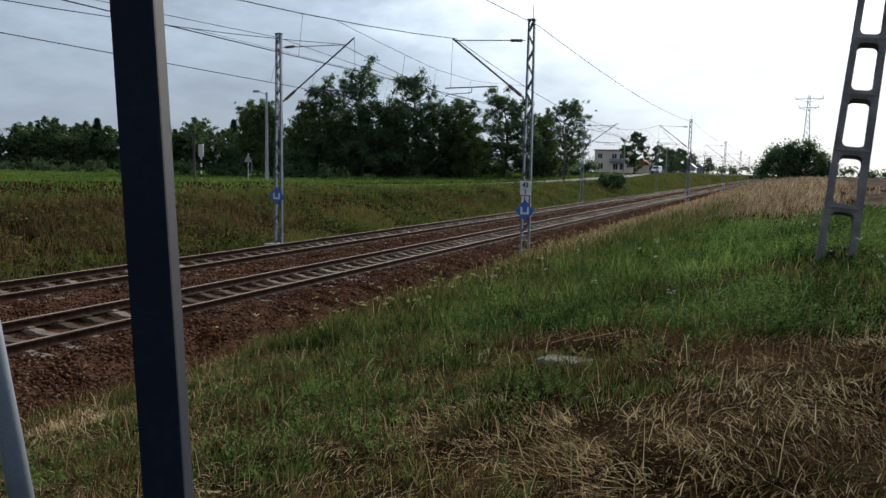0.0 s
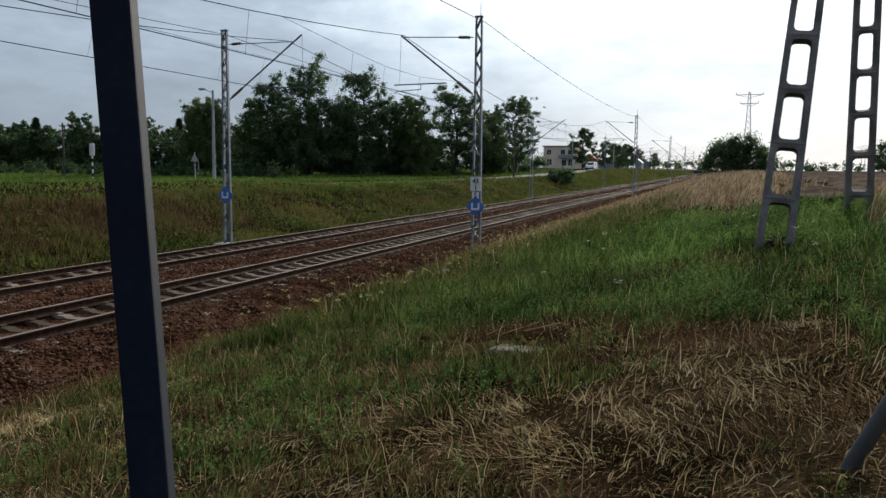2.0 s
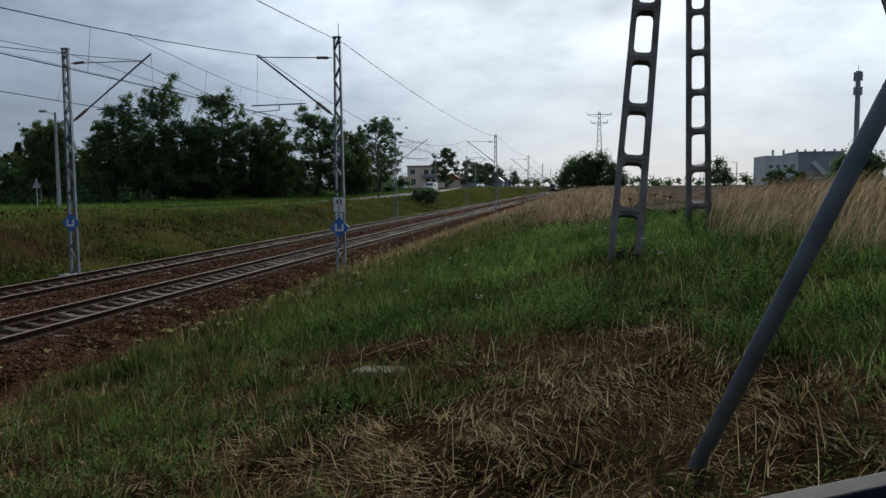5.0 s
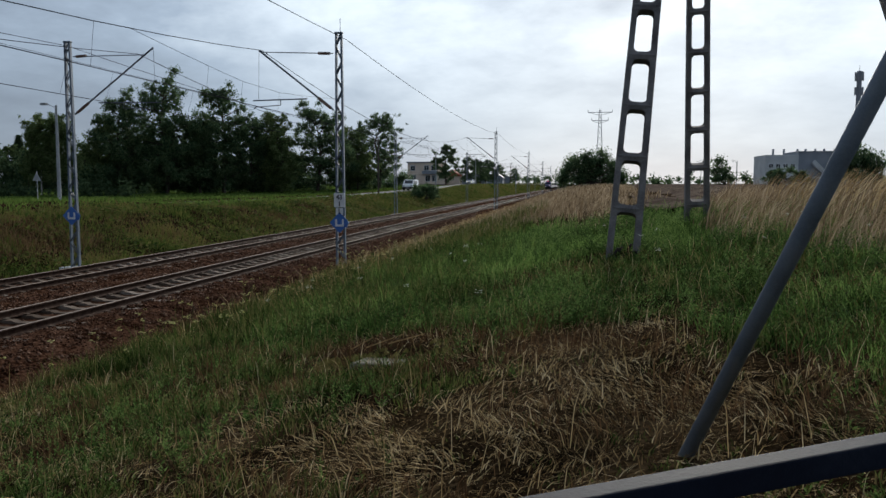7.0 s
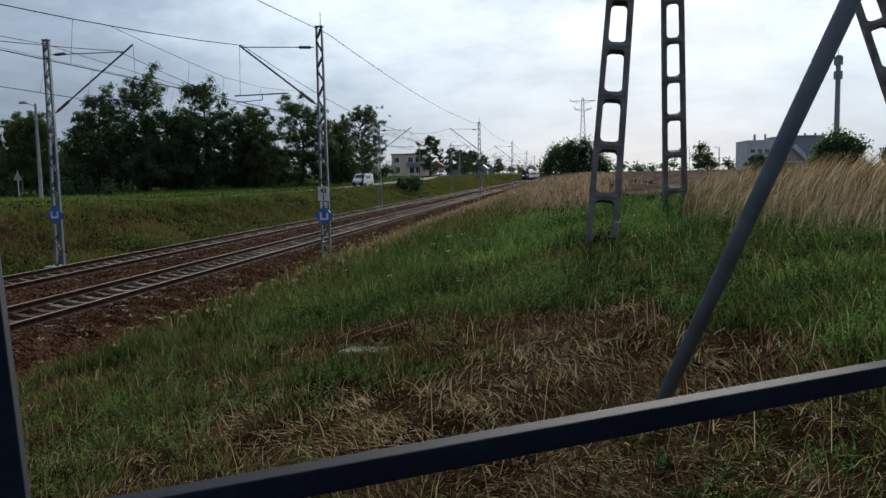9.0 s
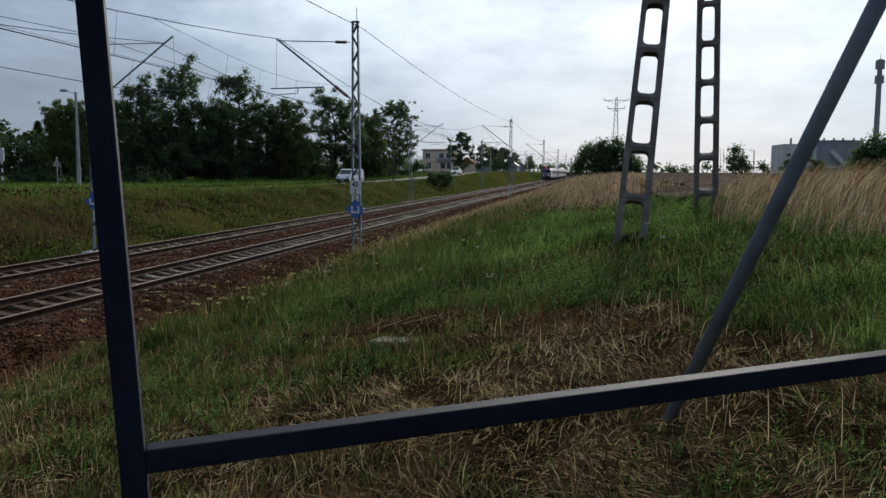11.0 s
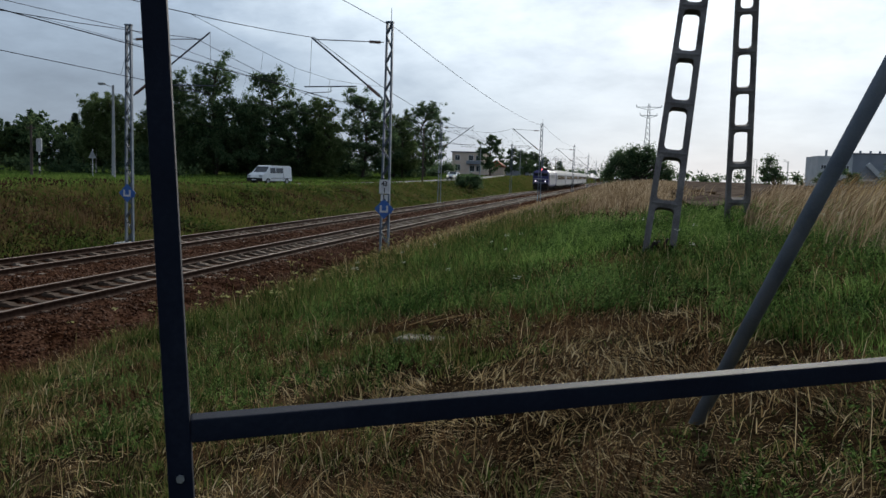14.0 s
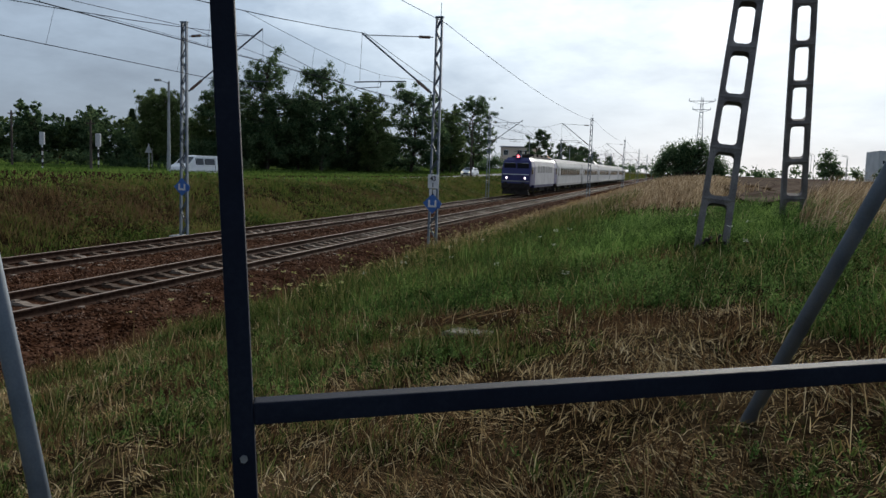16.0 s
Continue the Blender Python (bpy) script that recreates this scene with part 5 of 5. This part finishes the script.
for hx, hy, hw, hh in ((-38, 300, 9, 4.2), (-36, 345, 10, 4.5), (-40, 420, 12, 5)):
    h2 = thing("far_house", "dark low house among garden trees", "house", "far houses", at=pose(hx, hy, float(ground_z(hx, hy))))
    part("wall", box((-hw / 2, 0, -1), (hw / 2, 8, hh * 0.6), 0.02), "bld_dark", h2)
    part("roof", extruded([(-hw / 2 - 0.4, hh * 0.6), (hw / 2 + 0.4, hh * 0.6), (hw / 2 - 2, hh), (-hw / 2 + 2, hh)], -0.4, 8.4), "bld_dark", h2, "dark roof")

plant_b = thing("industrial_building", "grey industrial block with dark cladding and rooftop vents", "building", at=pose(50, 220, 2.2))
part("wall", box((0, 0, -1), (8.2, 14, 8.0), 0.03), "bld_wall", plant_b, "pale streaked end block")
part("wall", box((8.2, 0.3, -1), (19.5, 14, 8.7), 0.03), "bld_dark", plant_b, "dark clad main hall")
part("roof", box((8.0, 0.1, 8.7), (19.8, 14.2, 8.95), 0.03), "bld_dark", plant_b)
part("canopy", box((4.5, -3, 1.9), (13, 0.2, 2.3), 0.03), "bld_wall", plant_b, "pale flat canopy")
part("conveyor", bar((11.6, -0.6, 6.2), (15.5, -0.6, 2.2), 1.0, 1.1), "bld_wall", plant_b, "slanting pale chute")
for vx in (2.5, 5.2, 8.6, 10.6, 13.0, 15.2, 17.8):
    part("vent", rod((vx, 3, 7.9), (vx, 3, 9.6), 0.28, 8), "bld_dark", plant_b)
for wx in (1.0, 2.8, 4.6, 6.4):
    for wz in (1.6, 4.6):
        window(plant_b, pose(wx + 0.4, 0, wz), 1.2, 1.1, 1)
for wx in (17.2,):
    window(plant_b, pose(wx, 0.3, 5.2), 2.2, 1.2, 2)

cell = thing("cell_mast", "tall grey tubular mast with panel antennas", "mast", at=pose(97.7, 300, 2.3))
part("tube", rod((0, 0, -1), (0, 0, 39.5), 0.95, 12, 0.8), "bld_dark", cell)
for k in range(6):
    a = k * 1.047
    part("antenna", box((-0.2, -0.12, 35.5), (0.2, 0.12, 38.6), 0.03, m=pose(math.cos(a) * 1.3, math.sin(a) * 1.3, 0.6)), "bld_dark", cell)
    part("antenna", box((-0.2, -0.15, 31.2), (0.2, 0.15, 34.0), 0.03, m=pose(math.cos(a + 0.5) * 1.25, math.sin(a + 0.5) * 1.25, 0)), "bld_dark", cell)
part("rod", rod((0, 0, 39.5), (0, 0, 41.5), 0.08, 6), "bld_dark", cell)

pylon = thing("power_pylon", "far grey lattice power pylon with cross arms", "pylon", at=pose(9.2, 300, 2.3))
for sx in (-1, 1):
    for sy in (-1, 1):
        part("leg", rod((sx * 1.5, sy * 1.5, -0.5), (sx * 0.3, sy * 0.3, 27.5), 0.10, 5), "mast", pylon)
bm = bmesh.new()
for i in range(14):
    za, zb = 2 * i, 2 * i + 2
    wa, wb = 1.5 - 1.2 * za / 27.5, 1.5 - 1.2 * zb / 27.5
    for sy in (-1, 1):
        rod((-wa, sy * wa, za), (wb, sy * wb, zb), 0.045, 4, bm=bm)
        rod((wa, sy * wa, za), (-wb, sy * wb, zb), 0.045, 4, bm=bm)
part("lattice", bm, "mast", pylon)
for z, w in ((26.6, 4.4), (23.6, 3.0)):
    bm = rod((-w, 0, z), (w, 0, z), 0.11, 5)
    rod((-w, 0, z), (0, 0, z - 1.1), 0.07, 5, bm=bm)
    rod((w, 0, z), (0, 0, z - 1.1), 0.07, 5, bm=bm)
    for e in (-1, 1):
        rod((e * w, 0, z), (e * w, 0, z + 0.9), 0.10, 5, bm=bm)
    part("cross_arm", bm, "mast", pylon)


# ---- posts along the road ----
def lamp_post(x, y, h, mat, label, arm=1.6):
    ob = thing("street_lamp", label, "street lamp", "street lamps", at=pose(x, y, float(ground_z(x, y)) - 0.2))
    part("pole", rod((0, 0, 0), (0, 0, h), 0.16, 10, 0.09), mat, ob)
    if arm:
        a = part("arm", rod((0, 0, h - 0.2), (-arm * 0.55, -0.5, h + 0.05), 0.035, 6), "zinc", ob)
        part("lantern", box((-arm - 0.1, -0.72, h - 0.04), (-arm * 0.5, -0.42, h + 0.14), 0.03), "pale_concrete", a, "grey lantern head")
    return ob


lamp_post(-39.2, 57.5, 8.3, "pale_concrete", "pale concrete street lamp post with a small lantern", 0.8)
for px, py, ph, mt in ((-24.6, 103, 7.8, "wood"), (-49.6, 60.5, 4.8, "wood"), (-28.0, 165, 7.5, "pale_concrete"), (-26.0, 215, 7.5, "pale_concrete"), (-25.0, 262, 7.5, "wood"), (-24.5, 310, 7.5, "wood"), (-66, 68, 6.0, "wood")):
    ob = thing("utility_pole", "plain weathered utility pole by the road", "utility pole", "utility poles", at=pose(px, py, float(ground_z(px, py)) - 0.2))
    part("pole", rod((0, 0, 0), (0, 0, ph), 0.13, 9, 0.09), mt, ob)
    part("crossbar", box((-0.45, -0.05, ph - 0.35), (0.45, 0.05, ph - 0.25), 0.01), mt, ob)
for k in range(8):
    px, py = 36 + 3.2 * k, 235 + 16 * (k % 3)
    ob = thing("yard_lamp", "slim grey lamp post in the far yard", "street lamp", "yard lamps", at=pose(px, py, 2.2))
    part("pole", rod((0, 0, 0), (0, 0, 6.5 + 0.7 * (k % 3)), 0.09, 6, 0.06), "pale_concrete", ob)
    part("arm", rod((0, 0, 6.4 + 0.7 * (k % 3)), (-1.4, 0, 6.9 + 0.7 * (k % 3)), 0.05, 5), "pale_concrete", ob)
    if k == 4:
        break


def crossing_signal(x, y):
    ob = thing("crossing_signal", "level crossing signal, white board on a black and white striped post", "signal", "crossing signals", at=pose(x, y, float(ground_z(x, y)) - 0.1))
    for i in range(7):
        part("post_band", rod((0, 0, 0.35 * i), (0, 0, 0.35 * i + 0.349), 0.075, 9), "black" if i % 2 else "white_sign", ob)
    head = part("signal_board", box((-0.27, -0.04, 2.35), (0.27, 0.04, 3.55), 0.10), "white_sign", ob, "white rounded signal board seen from behind")
    for z in (2.65, 3.2):
        part("lamp_housing", rod((0, 0.04, z), (0, 0.22, z), 0.14, 10), "black", head)
    return ob


crossing_signal(-55.5, 61)
crossing_signal(-49.2, 61)
for wx, wy in ((-47.5, 66),):
    ob = thing("road_sign", "grey back of a triangular road sign on its post", "road sign", "road signs", at=pose(wx, wy, float(ground_z(wx, wy)) - 0.1))
    part("post", rod((0, 0, 0), (0, 0, 2.9), 0.04, 7), "zinc", ob)
    part("plate", extruded([(-0.45, 2.0), (0.45, 2.0), (0, 2.8)], -0.05, -0.03), "pale_concrete", ob)


# ---- vehicles ----
def wheel(parent, x, y, z, r, w):
    wh = part("wheel", rod((x - w / 2, y, z), (x + w / 2, y, z), r, 16), "rubber", parent, "black tyre")
    s = 1 if x > 0 else -1
    part("rim", rod((x + s * w / 2, y, z), (x + s * (w / 2 + 0.015), y, z), r * 0.62, 12), "zinc", wh, "grey wheel rim")


def side_outline(bm, outline, half, tuck=0.0):
    """A body whose side view is the outline (y, z), with the upper part drawn in."""
    a, b = [], []
    zmax = max(z for y, z in outline)
    for y, z in outline:
        k = half - tuck * max(0.0, (z - zmax * 0.5) / (zmax * 0.5))
        a.append(bm.verts.new((-k, y, z)))
        b.append(bm.verts.new((k, y, z)))
    n = len(outline)
    for i in range(n):
        j = (i + 1) % n
        bm.faces.new((a[i], a[j], b[j], b[i]))
    bm.faces.new(a[::-1])
    bm.faces.new(b)
    return bm


def side_pane(name, s, y0, y1, z0, z1, half, tuck, zmid, parent, mat="glass"):
    """A window lying on a body side that leans in above zmid."""
    bm = box((-0.012, y0, z0), (0.012, y1, z1), 0.006)
    for v in bm.verts:
        v.co.x += s * (half - tuck * max(0.0, (v.co.z - zmid) / zmid) + 0.004)
    return part(name, bm, mat, parent)


def van():
    """Its nose looks along -y."""
    ob = thing("van", "white delivery van with dark windows on the road", "van")
    out = [(-2.45, 0.35), (2.45, 0.35), (2.45, 1.80), (2.32, 1.95), (-0.75, 1.97), (-1.10, 1.90), (-1.75, 1.18), (-2.38, 0.98), (-2.48, 0.70)]
    bm = side_outline(bmesh.new(), out, 0.95, 0.12)
    bmesh.ops.bevel(bm, geom=bm.edges[:], offset=0.05, segments=2, affect="EDGES")
    body = part("body", bm, "white_paint", ob, "white painted van body")
    part("windscreen", box((-0.74, -0.01, -0.36), (0.74, 0.03, 0.38), 0.01, m=pose(0, -1.46, 1.55, -41, 0, 0)), "glass", body, "dark windscreen")
    for s in (-1, 1):
        side_pane("side_window", s, -1.15, -0.30, 1.18, 1.72, 0.95, 0.12, 0.985, body)
        side_pane("side_window", s, -0.18, 0.90, 1.20, 1.72, 0.95, 0.12, 0.985, body)
        side_pane("door_seam", s, 0.97, 0.99, 0.5, 1.8, 0.95, 0.12, 0.985, body, "black")
        side_pane("rub_strip", s, -1.1, 2.3, 0.62, 0.68, 0.95, 0.12, 0.985, body, "coach_skirt")
        part("headlight", box((s * 0.72 - 0.18, -2.50, 0.76), (s * 0.72 + 0.18, -2.36, 0.96), 0.03), "zinc", body)
        for y in (-1.55, 1.5):
            wheel(ob, s * 0.86, y, 0.33, 0.33, 0.22)
    part("bumper", box((-0.94, -2.56, 0.30), (0.94, -2.36, 0.66), 0.05), "black", ob, "dark lower bumper and grille")
    for o in ob.children:
        o.scale = (1.0, 1.08, 1.0)
    part("number_plate", box((-0.26, -2.795, 0.42), (0.26, -2.77, 0.52)), "white_sign", ob)
    return ob


def car():
    ob = thing("car", "white passenger car with lit headlights on the road", "car")
    out = [(-2.1, 0.30), (2.1, 0.30), (2.12, 0.85), (1.75, 0.98), (1.1, 1.42), (-0.35, 1.45), (-1.05, 0.98), (-1.95, 0.86), (-2.14, 0.62)]
    bm = side_outline(bmesh.new(), out, 0.88, 0.2)
    bmesh.ops.bevel(bm, geom=bm.edges[:], offset=0.06, segments=2, affect="EDGES")
    body = part("body", bm, "white_paint", ob, "white painted car body")
    part("windscreen", box((-0.62, -0.01, -0.36), (0.62, 0.03, 0.36), 0.01, m=pose(0, -0.74, 1.24, -56, 0, 0)), "glass", body, "dark windscreen")
    for s in (-1, 1):
        side_pane("side_window", s, -0.4, 1.1, 1.0, 1.34, 0.88, 0.2, 0.725, body)
        part("headlight", box((s * 0.62 - 0.14, -2.15, 0.62), (s * 0.62 + 0.14, -2.05, 0.76), 0.03), "car_lamp", body, "lit headlight")
        for y in (-1.3, 1.3):
            wheel(ob, s * 0.80, y, 0.31, 0.31, 0.2)
    part("grille", box((-0.4, -2.15, 0.36), (0.4, -2.08, 0.58), 0.02), "black", ob)
    return ob


def bogie(parent, y, half=1.25):
    b = part("bogie", box((-1.12, y - half - 0.5, 0.42), (1.12, y + half + 0.5, 0.85), 0.05), "bogie", parent, "dark bogie frame")
    for dy in (-half, half):
        for s in (-1, 1):
            part("wheel", rod((s * 0.70, y + dy, 0.46), (s * 0.82, y + dy, 0.46), 0.46, 16), "bogie", b, "steel wheel")
            part("axle_box", box((s * 1.16 - 0.07, y + dy - 0.2, 0.32), (s * 1.16 + 0.07, y + dy + 0.2, 0.62), 0.03), "bogie", b)


def locomotive():
    """Its front is at y = 0 and looks along -y."""
    ob = thing("locomotive", "electric locomotive with dark blue front and light grey sides", "locomotive")
    prof = [(-1.49, 1.05), (1.49, 1.05), (1.49, 2.9), (1.36, 3.45), (1.05, 3.75), (-1.05, 3.75), (-1.36, 3.45), (-1.49, 2.9)]
    bm = extruded(prof, 2.6, 15.6)
    part("body", bm, "loco_grey", ob, "light grey body side")
    # cabs: sloping fronts
    for near, tag in ((True, "front"), (False, "rear")):
        f = (lambda y: y) if near else (lambda y: 18.2 - y)
        bm = bmesh.new()
        sec = []
        for y, k, z0, cut in ((0.0, 0.90, 0.95, 2.15), (0.12, 0.97, 0.95, 2.30), (0.55, 0.99, 1.0, 3.45), (1.0, 1.0, 1.05, 3.75), (2.6, 1.0, 1.05, 3.75)):
            sec.append([bm.verts.new((x * k, f(y), min(z if z > 1.1 else z0, cut))) for x, z in prof])
        n = len(prof)
        for p, q in zip(sec, sec[1:]):
            for i in range(n):
                j = (i + 1) % n
                if (p[i].co - p[j].co).length > 1e-5 or (q[i].co - q[j].co).length > 1e-5:
                    bm.faces.new((p[i], p[j], q[j], q[i]))
        bm.faces.new(sec[0])
        bm.faces.new(sec[-1])
        bmesh.ops.remove_doubles(bm, verts=bm.verts, dist=0.001)
        cab = part("cab", bm, "loco_blue", ob, "dark blue driving cab")
        m = pose(0, f(0.28), 2.83, 20 if near else -20)
        for s in (-1, 1):
            part("windscreen", box((s * 0.66 - 0.58, -0.06, -0.38), (s * 0.66 + 0.58, 0.06, 0.40), 0.03, m=m), "glass", cab, "dark windscreen pane")
            lit = "lamp" if near else "lamp_red"
            part("headlight", rod((s * 0.92, f(-0.06), 1.72), (s * 0.92, f(0.06), 1.72), 0.10, 14), lit, cab, "lit round headlight")
            part("buffer", rod((s * 0.875, f(-0.62), 1.06), (s * 0.875, f(0.05), 1.06), 0.10, 10), "bogie", cab)
            part("buffer_head", rod((s * 0.875, f(-0.68), 1.06), (s * 0.875, f(-0.62), 1.06), 0.26, 14), "bogie", cab)
            part("side_window", box((s * 1.485 - 0.02, f(1.0) - 0.4, 2.15), (s * 1.485 + 0.02, f(1.0) + 0.4, 2.85), 0.01), "glass", cab)
        part("waist_stripe", box((-1.30, f(-0.015) - 0.02, 2.05), (1.30, f(-0.015) + 0.02, 2.13)), "white_sign", cab, "thin pale stripe")
        part("waist_stripe", box((-1.33, f(-0.012) - 0.02, 1.36), (1.33, f(-0.012) + 0.02, 1.48)), "coach_skirt", cab, "thin grey stripe")
        part("headlight", rod((0.05, f(0.62), 3.86), (0.05, f(0.75), 3.86), 0.13, 12), "lamp_red" if near else "glass", cab, "glowing red upper lamp")
        part("lamp_hood", box((-0.22, f(0.95) - 0.3, 3.68), (0.32, f(0.95) + 0.3, 4.06), 0.04), "loco_blue", cab)
        part("buffer_beam", box((-1.4, f(0.05) - 0.12, 0.62), (1.4, f(0.05) + 0.12, 1.2), 0.03), "bogie", cab)
        part("plough", extruded([(-1.35, 0.12), (1.35, 0.12), (1.25, 0.6), (-1.25, 0.6)], f(0.0), f(0.35)), "bogie", cab)
    part("skirt", box((-1.44, 2.6, 0.78), (1.44, 15.6, 1.05), 0.02), "loco_blue", ob, "dark blue lower sill")
    part("roof", box((-1.0, 2.8, 3.74), (1.0, 15.4, 3.95), 0.04), "bogie", ob, "dark roof with equipment")
    for y in (5.2, 8.0, 11.0):
        part("roof_box", box((-0.8, y, 3.94), (0.8, y + 1.6, 4.20), 0.04), "bogie", ob)
    for y in (3.2, 13.6):
        bm = bmesh.new()
        for s in (-1, 1):
            rod((s * 0.5, y - 0.9, 4.1), (s * 0.5, y + 1.0, 4.62 if y > 10 else 4.3), 0.03, 5, bm=bm)
            rod((s * 0.5, y + 1.0, 4.62 if y > 10 else 4.3), (s * 0.4, y - 0.5, 5.35 if y > 10 else 4.4), 0.03, 5, bm=bm)
        rod((-0.85, y - 0.5, 5.38 if y > 10 else 4.42), (0.85, y - 0.5, 5.38 if y > 10 else 4.42), 0.035, 6, bm=bm)
        part("pantograph", bm, "bogie", ob, "raised pantograph" if y > 10 else "lowered pantograph")
    for i in range(6):
        y = 4.0 + 1.75 * i
        for s in (-1, 1):
            part("side_panel", box((s * 1.495 - 0.015, y, 2.3), (s * 1.495 + 0.015, y + 1.2, 3.0), 0.01), "coach_skirt", ob, "dark ventilation grille")
    for y in (4.4, 13.8):
        bogie(ob, y, 1.5)
    part("underframe_box", box((-1.2, 7.4, 0.35), (1.2, 10.8, 0.8), 0.05), "bogie", ob)
    return ob


def coach():
    ob = thing("passenger_coach", "light grey passenger coach with a dark window band", "railway coach", "coaches of the train")
    prof = [(-1.41, 0.95), (1.41, 0.95), (1.43, 2.4), (1.40, 3.1), (1.30, 3.5), (0.95, 3.85), (0.4, 4.02), (-0.4, 4.02), (-0.95, 3.85), (-1.30, 3.5), (-1.40, 3.1), (-1.43, 2.4)]
    part("body", extruded(prof, 0.25, 26.1), "coach_grey", ob, "light grey body", smooth=False)
    part("roof", extruded([(x * 1.004, z + 0.012) for x, z in prof if z > 3.4] + [(-1.25, 3.4), (1.25, 3.4)][::1], 0.4, 25.9), "coach_roof", ob, "ribbed grey roof")
    part("skirt", box((-1.425, 0.3, 0.70), (1.425, 26.05, 0.98), 0.02), "coach_skirt", ob, "darker grey sill")
    for s in (-1, 1):
        part("window_band", box((s * 1.425 - 0.012, 3.0, 2.0), (s * 1.425 + 0.012, 23.4, 2.95)), "coach_skirt", ob, "grey band round the windows")
        for i in range(10):
            y = 3.3 + 2.02 * i
            part("window", box((s * 1.44 - 0.012, y, 2.08), (s * 1.44 + 0.012, y + 1.5, 2.88), 0.005), "glass", ob, "dark coach window")
        for y in (0.9, 24.4):
            door = part("door", box((s * 1.43 - 0.015, y, 1.05), (s * 1.43 + 0.015, y + 1.0, 3.1), 0.01), "coach_grey", ob, "grey folding door")
            part("pane", box((s * 1.45 - 0.006, y + 0.25, 2.0), (s * 1.45 + 0.006, y + 0.75, 2.85)), "glass", door)
    for y in (4.0, 22.4):
        bogie(ob, y)
    for y in (8.5, 13, 16.5):
        part("underframe_box", box((-1.25, y, 0.35), (1.25, y + 2.4, 0.80), 0.04), "bogie", ob)
    part("gangway", box((-0.6, 26.1, 1.1), (0.6, 26.5, 3.2), 0.04), "black", ob, "black rubber gangway")
    return ob


loco = locomotive()
train = [loco]
c0 = coach()
train.append(c0)
for k in range(4):
    train.append(copy_thing(c0, pose(0, 0, 0)))
white_van, white_car = van(), car()


def motions():
    """The train runs towards the camera on the farther track; van and car drive along the road."""
    offs = [0.0] + [18.4 + 26.5 * k for k in range(5)]
    for ob, d in zip(train, offs):
        walk(ob, [(float(t), pose(FAR, 77.0 + 35.3 * (16 - t) + d, 0.0)) for t in range(0, 17)])
    ROUTE_T = [0, 7, 9, 12.5, 14, 16]
    ROUTE_Y = [205, 142, 122, 91, 77.7, 60.5]
    rows = []
    for i in range(17):
        y = float(np.interp(i, ROUTE_T, ROUTE_Y))
        ang = math.degrees(math.atan2(-(float(road_x(y - 1)) - float(road_x(y + 1))), 2.0))
        rows.append((float(i), pose(float(road_x(y)), y, float(road_z(y)) + 0.03, 0, 0, -ang)))
    walk(white_van, rows)
    rows = []
    for i in range(17):
        y = 282 - 10.0 * i
        ang = math.degrees(math.atan2(-(float(road_x(y - 1)) - float(road_x(y + 1))), 2.0))
        rows.append((float(i), pose(float(road_x(y)) - 0.2, y, float(road_z(y)) + 0.03, 0, 0, -ang)))
    walk(white_car, rows)


# ---- sleepers ----
def sleeper_mesh():
    bm = bmesh.new()
    prof = [(-1.30, 0.0), (-1.30, 0.17), (-1.27, 0.19), (-0.45, 0.19), (-0.35, 0.155), (0.35, 0.155), (0.45, 0.19), (1.27, 0.19), (1.30, 0.17), (1.30, 0.0)]
    a = [bm.verts.new((x, -0.13 if z < 0.05 else -0.10, z)) for x, z in prof]
    b = [bm.verts.new((x, 0.13 if z < 0.05 else 0.10, z)) for x, z in prof]
    n = len(prof)
    for i in range(n):
        j = (i + 1) % n
        bm.faces.new((a[i], a[j], b[j], b[i]))
    bm.faces.new(a[::-1])
    bm.faces.new(b)
    for s in (-0.75, 0.75):
        for e in (-0.12, 0.12):
            box((s + e - 0.045, -0.06, 0.185), (s + e + 0.045, 0.06, 0.225), bm=bm)
    bmesh.ops.recalc_face_normals(bm, faces=bm.faces)
    me = bpy.data.meshes.new("sleeper")
    bm.to_mesh(me)
    bm.free()
    me.materials.append(M["sleeper"])
    return me


sm = sleeper_mesh()
for track, cx in zip(tracks, (NEAR, FAR)):
    for i in range(230):
        y = 3.0 + 0.62 * i
        s = new("sleeper", sm)
        s.parent = track
        s.matrix_basis = pose(cx, y + random.uniform(-0.02, 0.02), -0.358 + random.uniform(-0.008, 0.004), 0, 0, random.uniform(-0.5, 0.5))

motions()
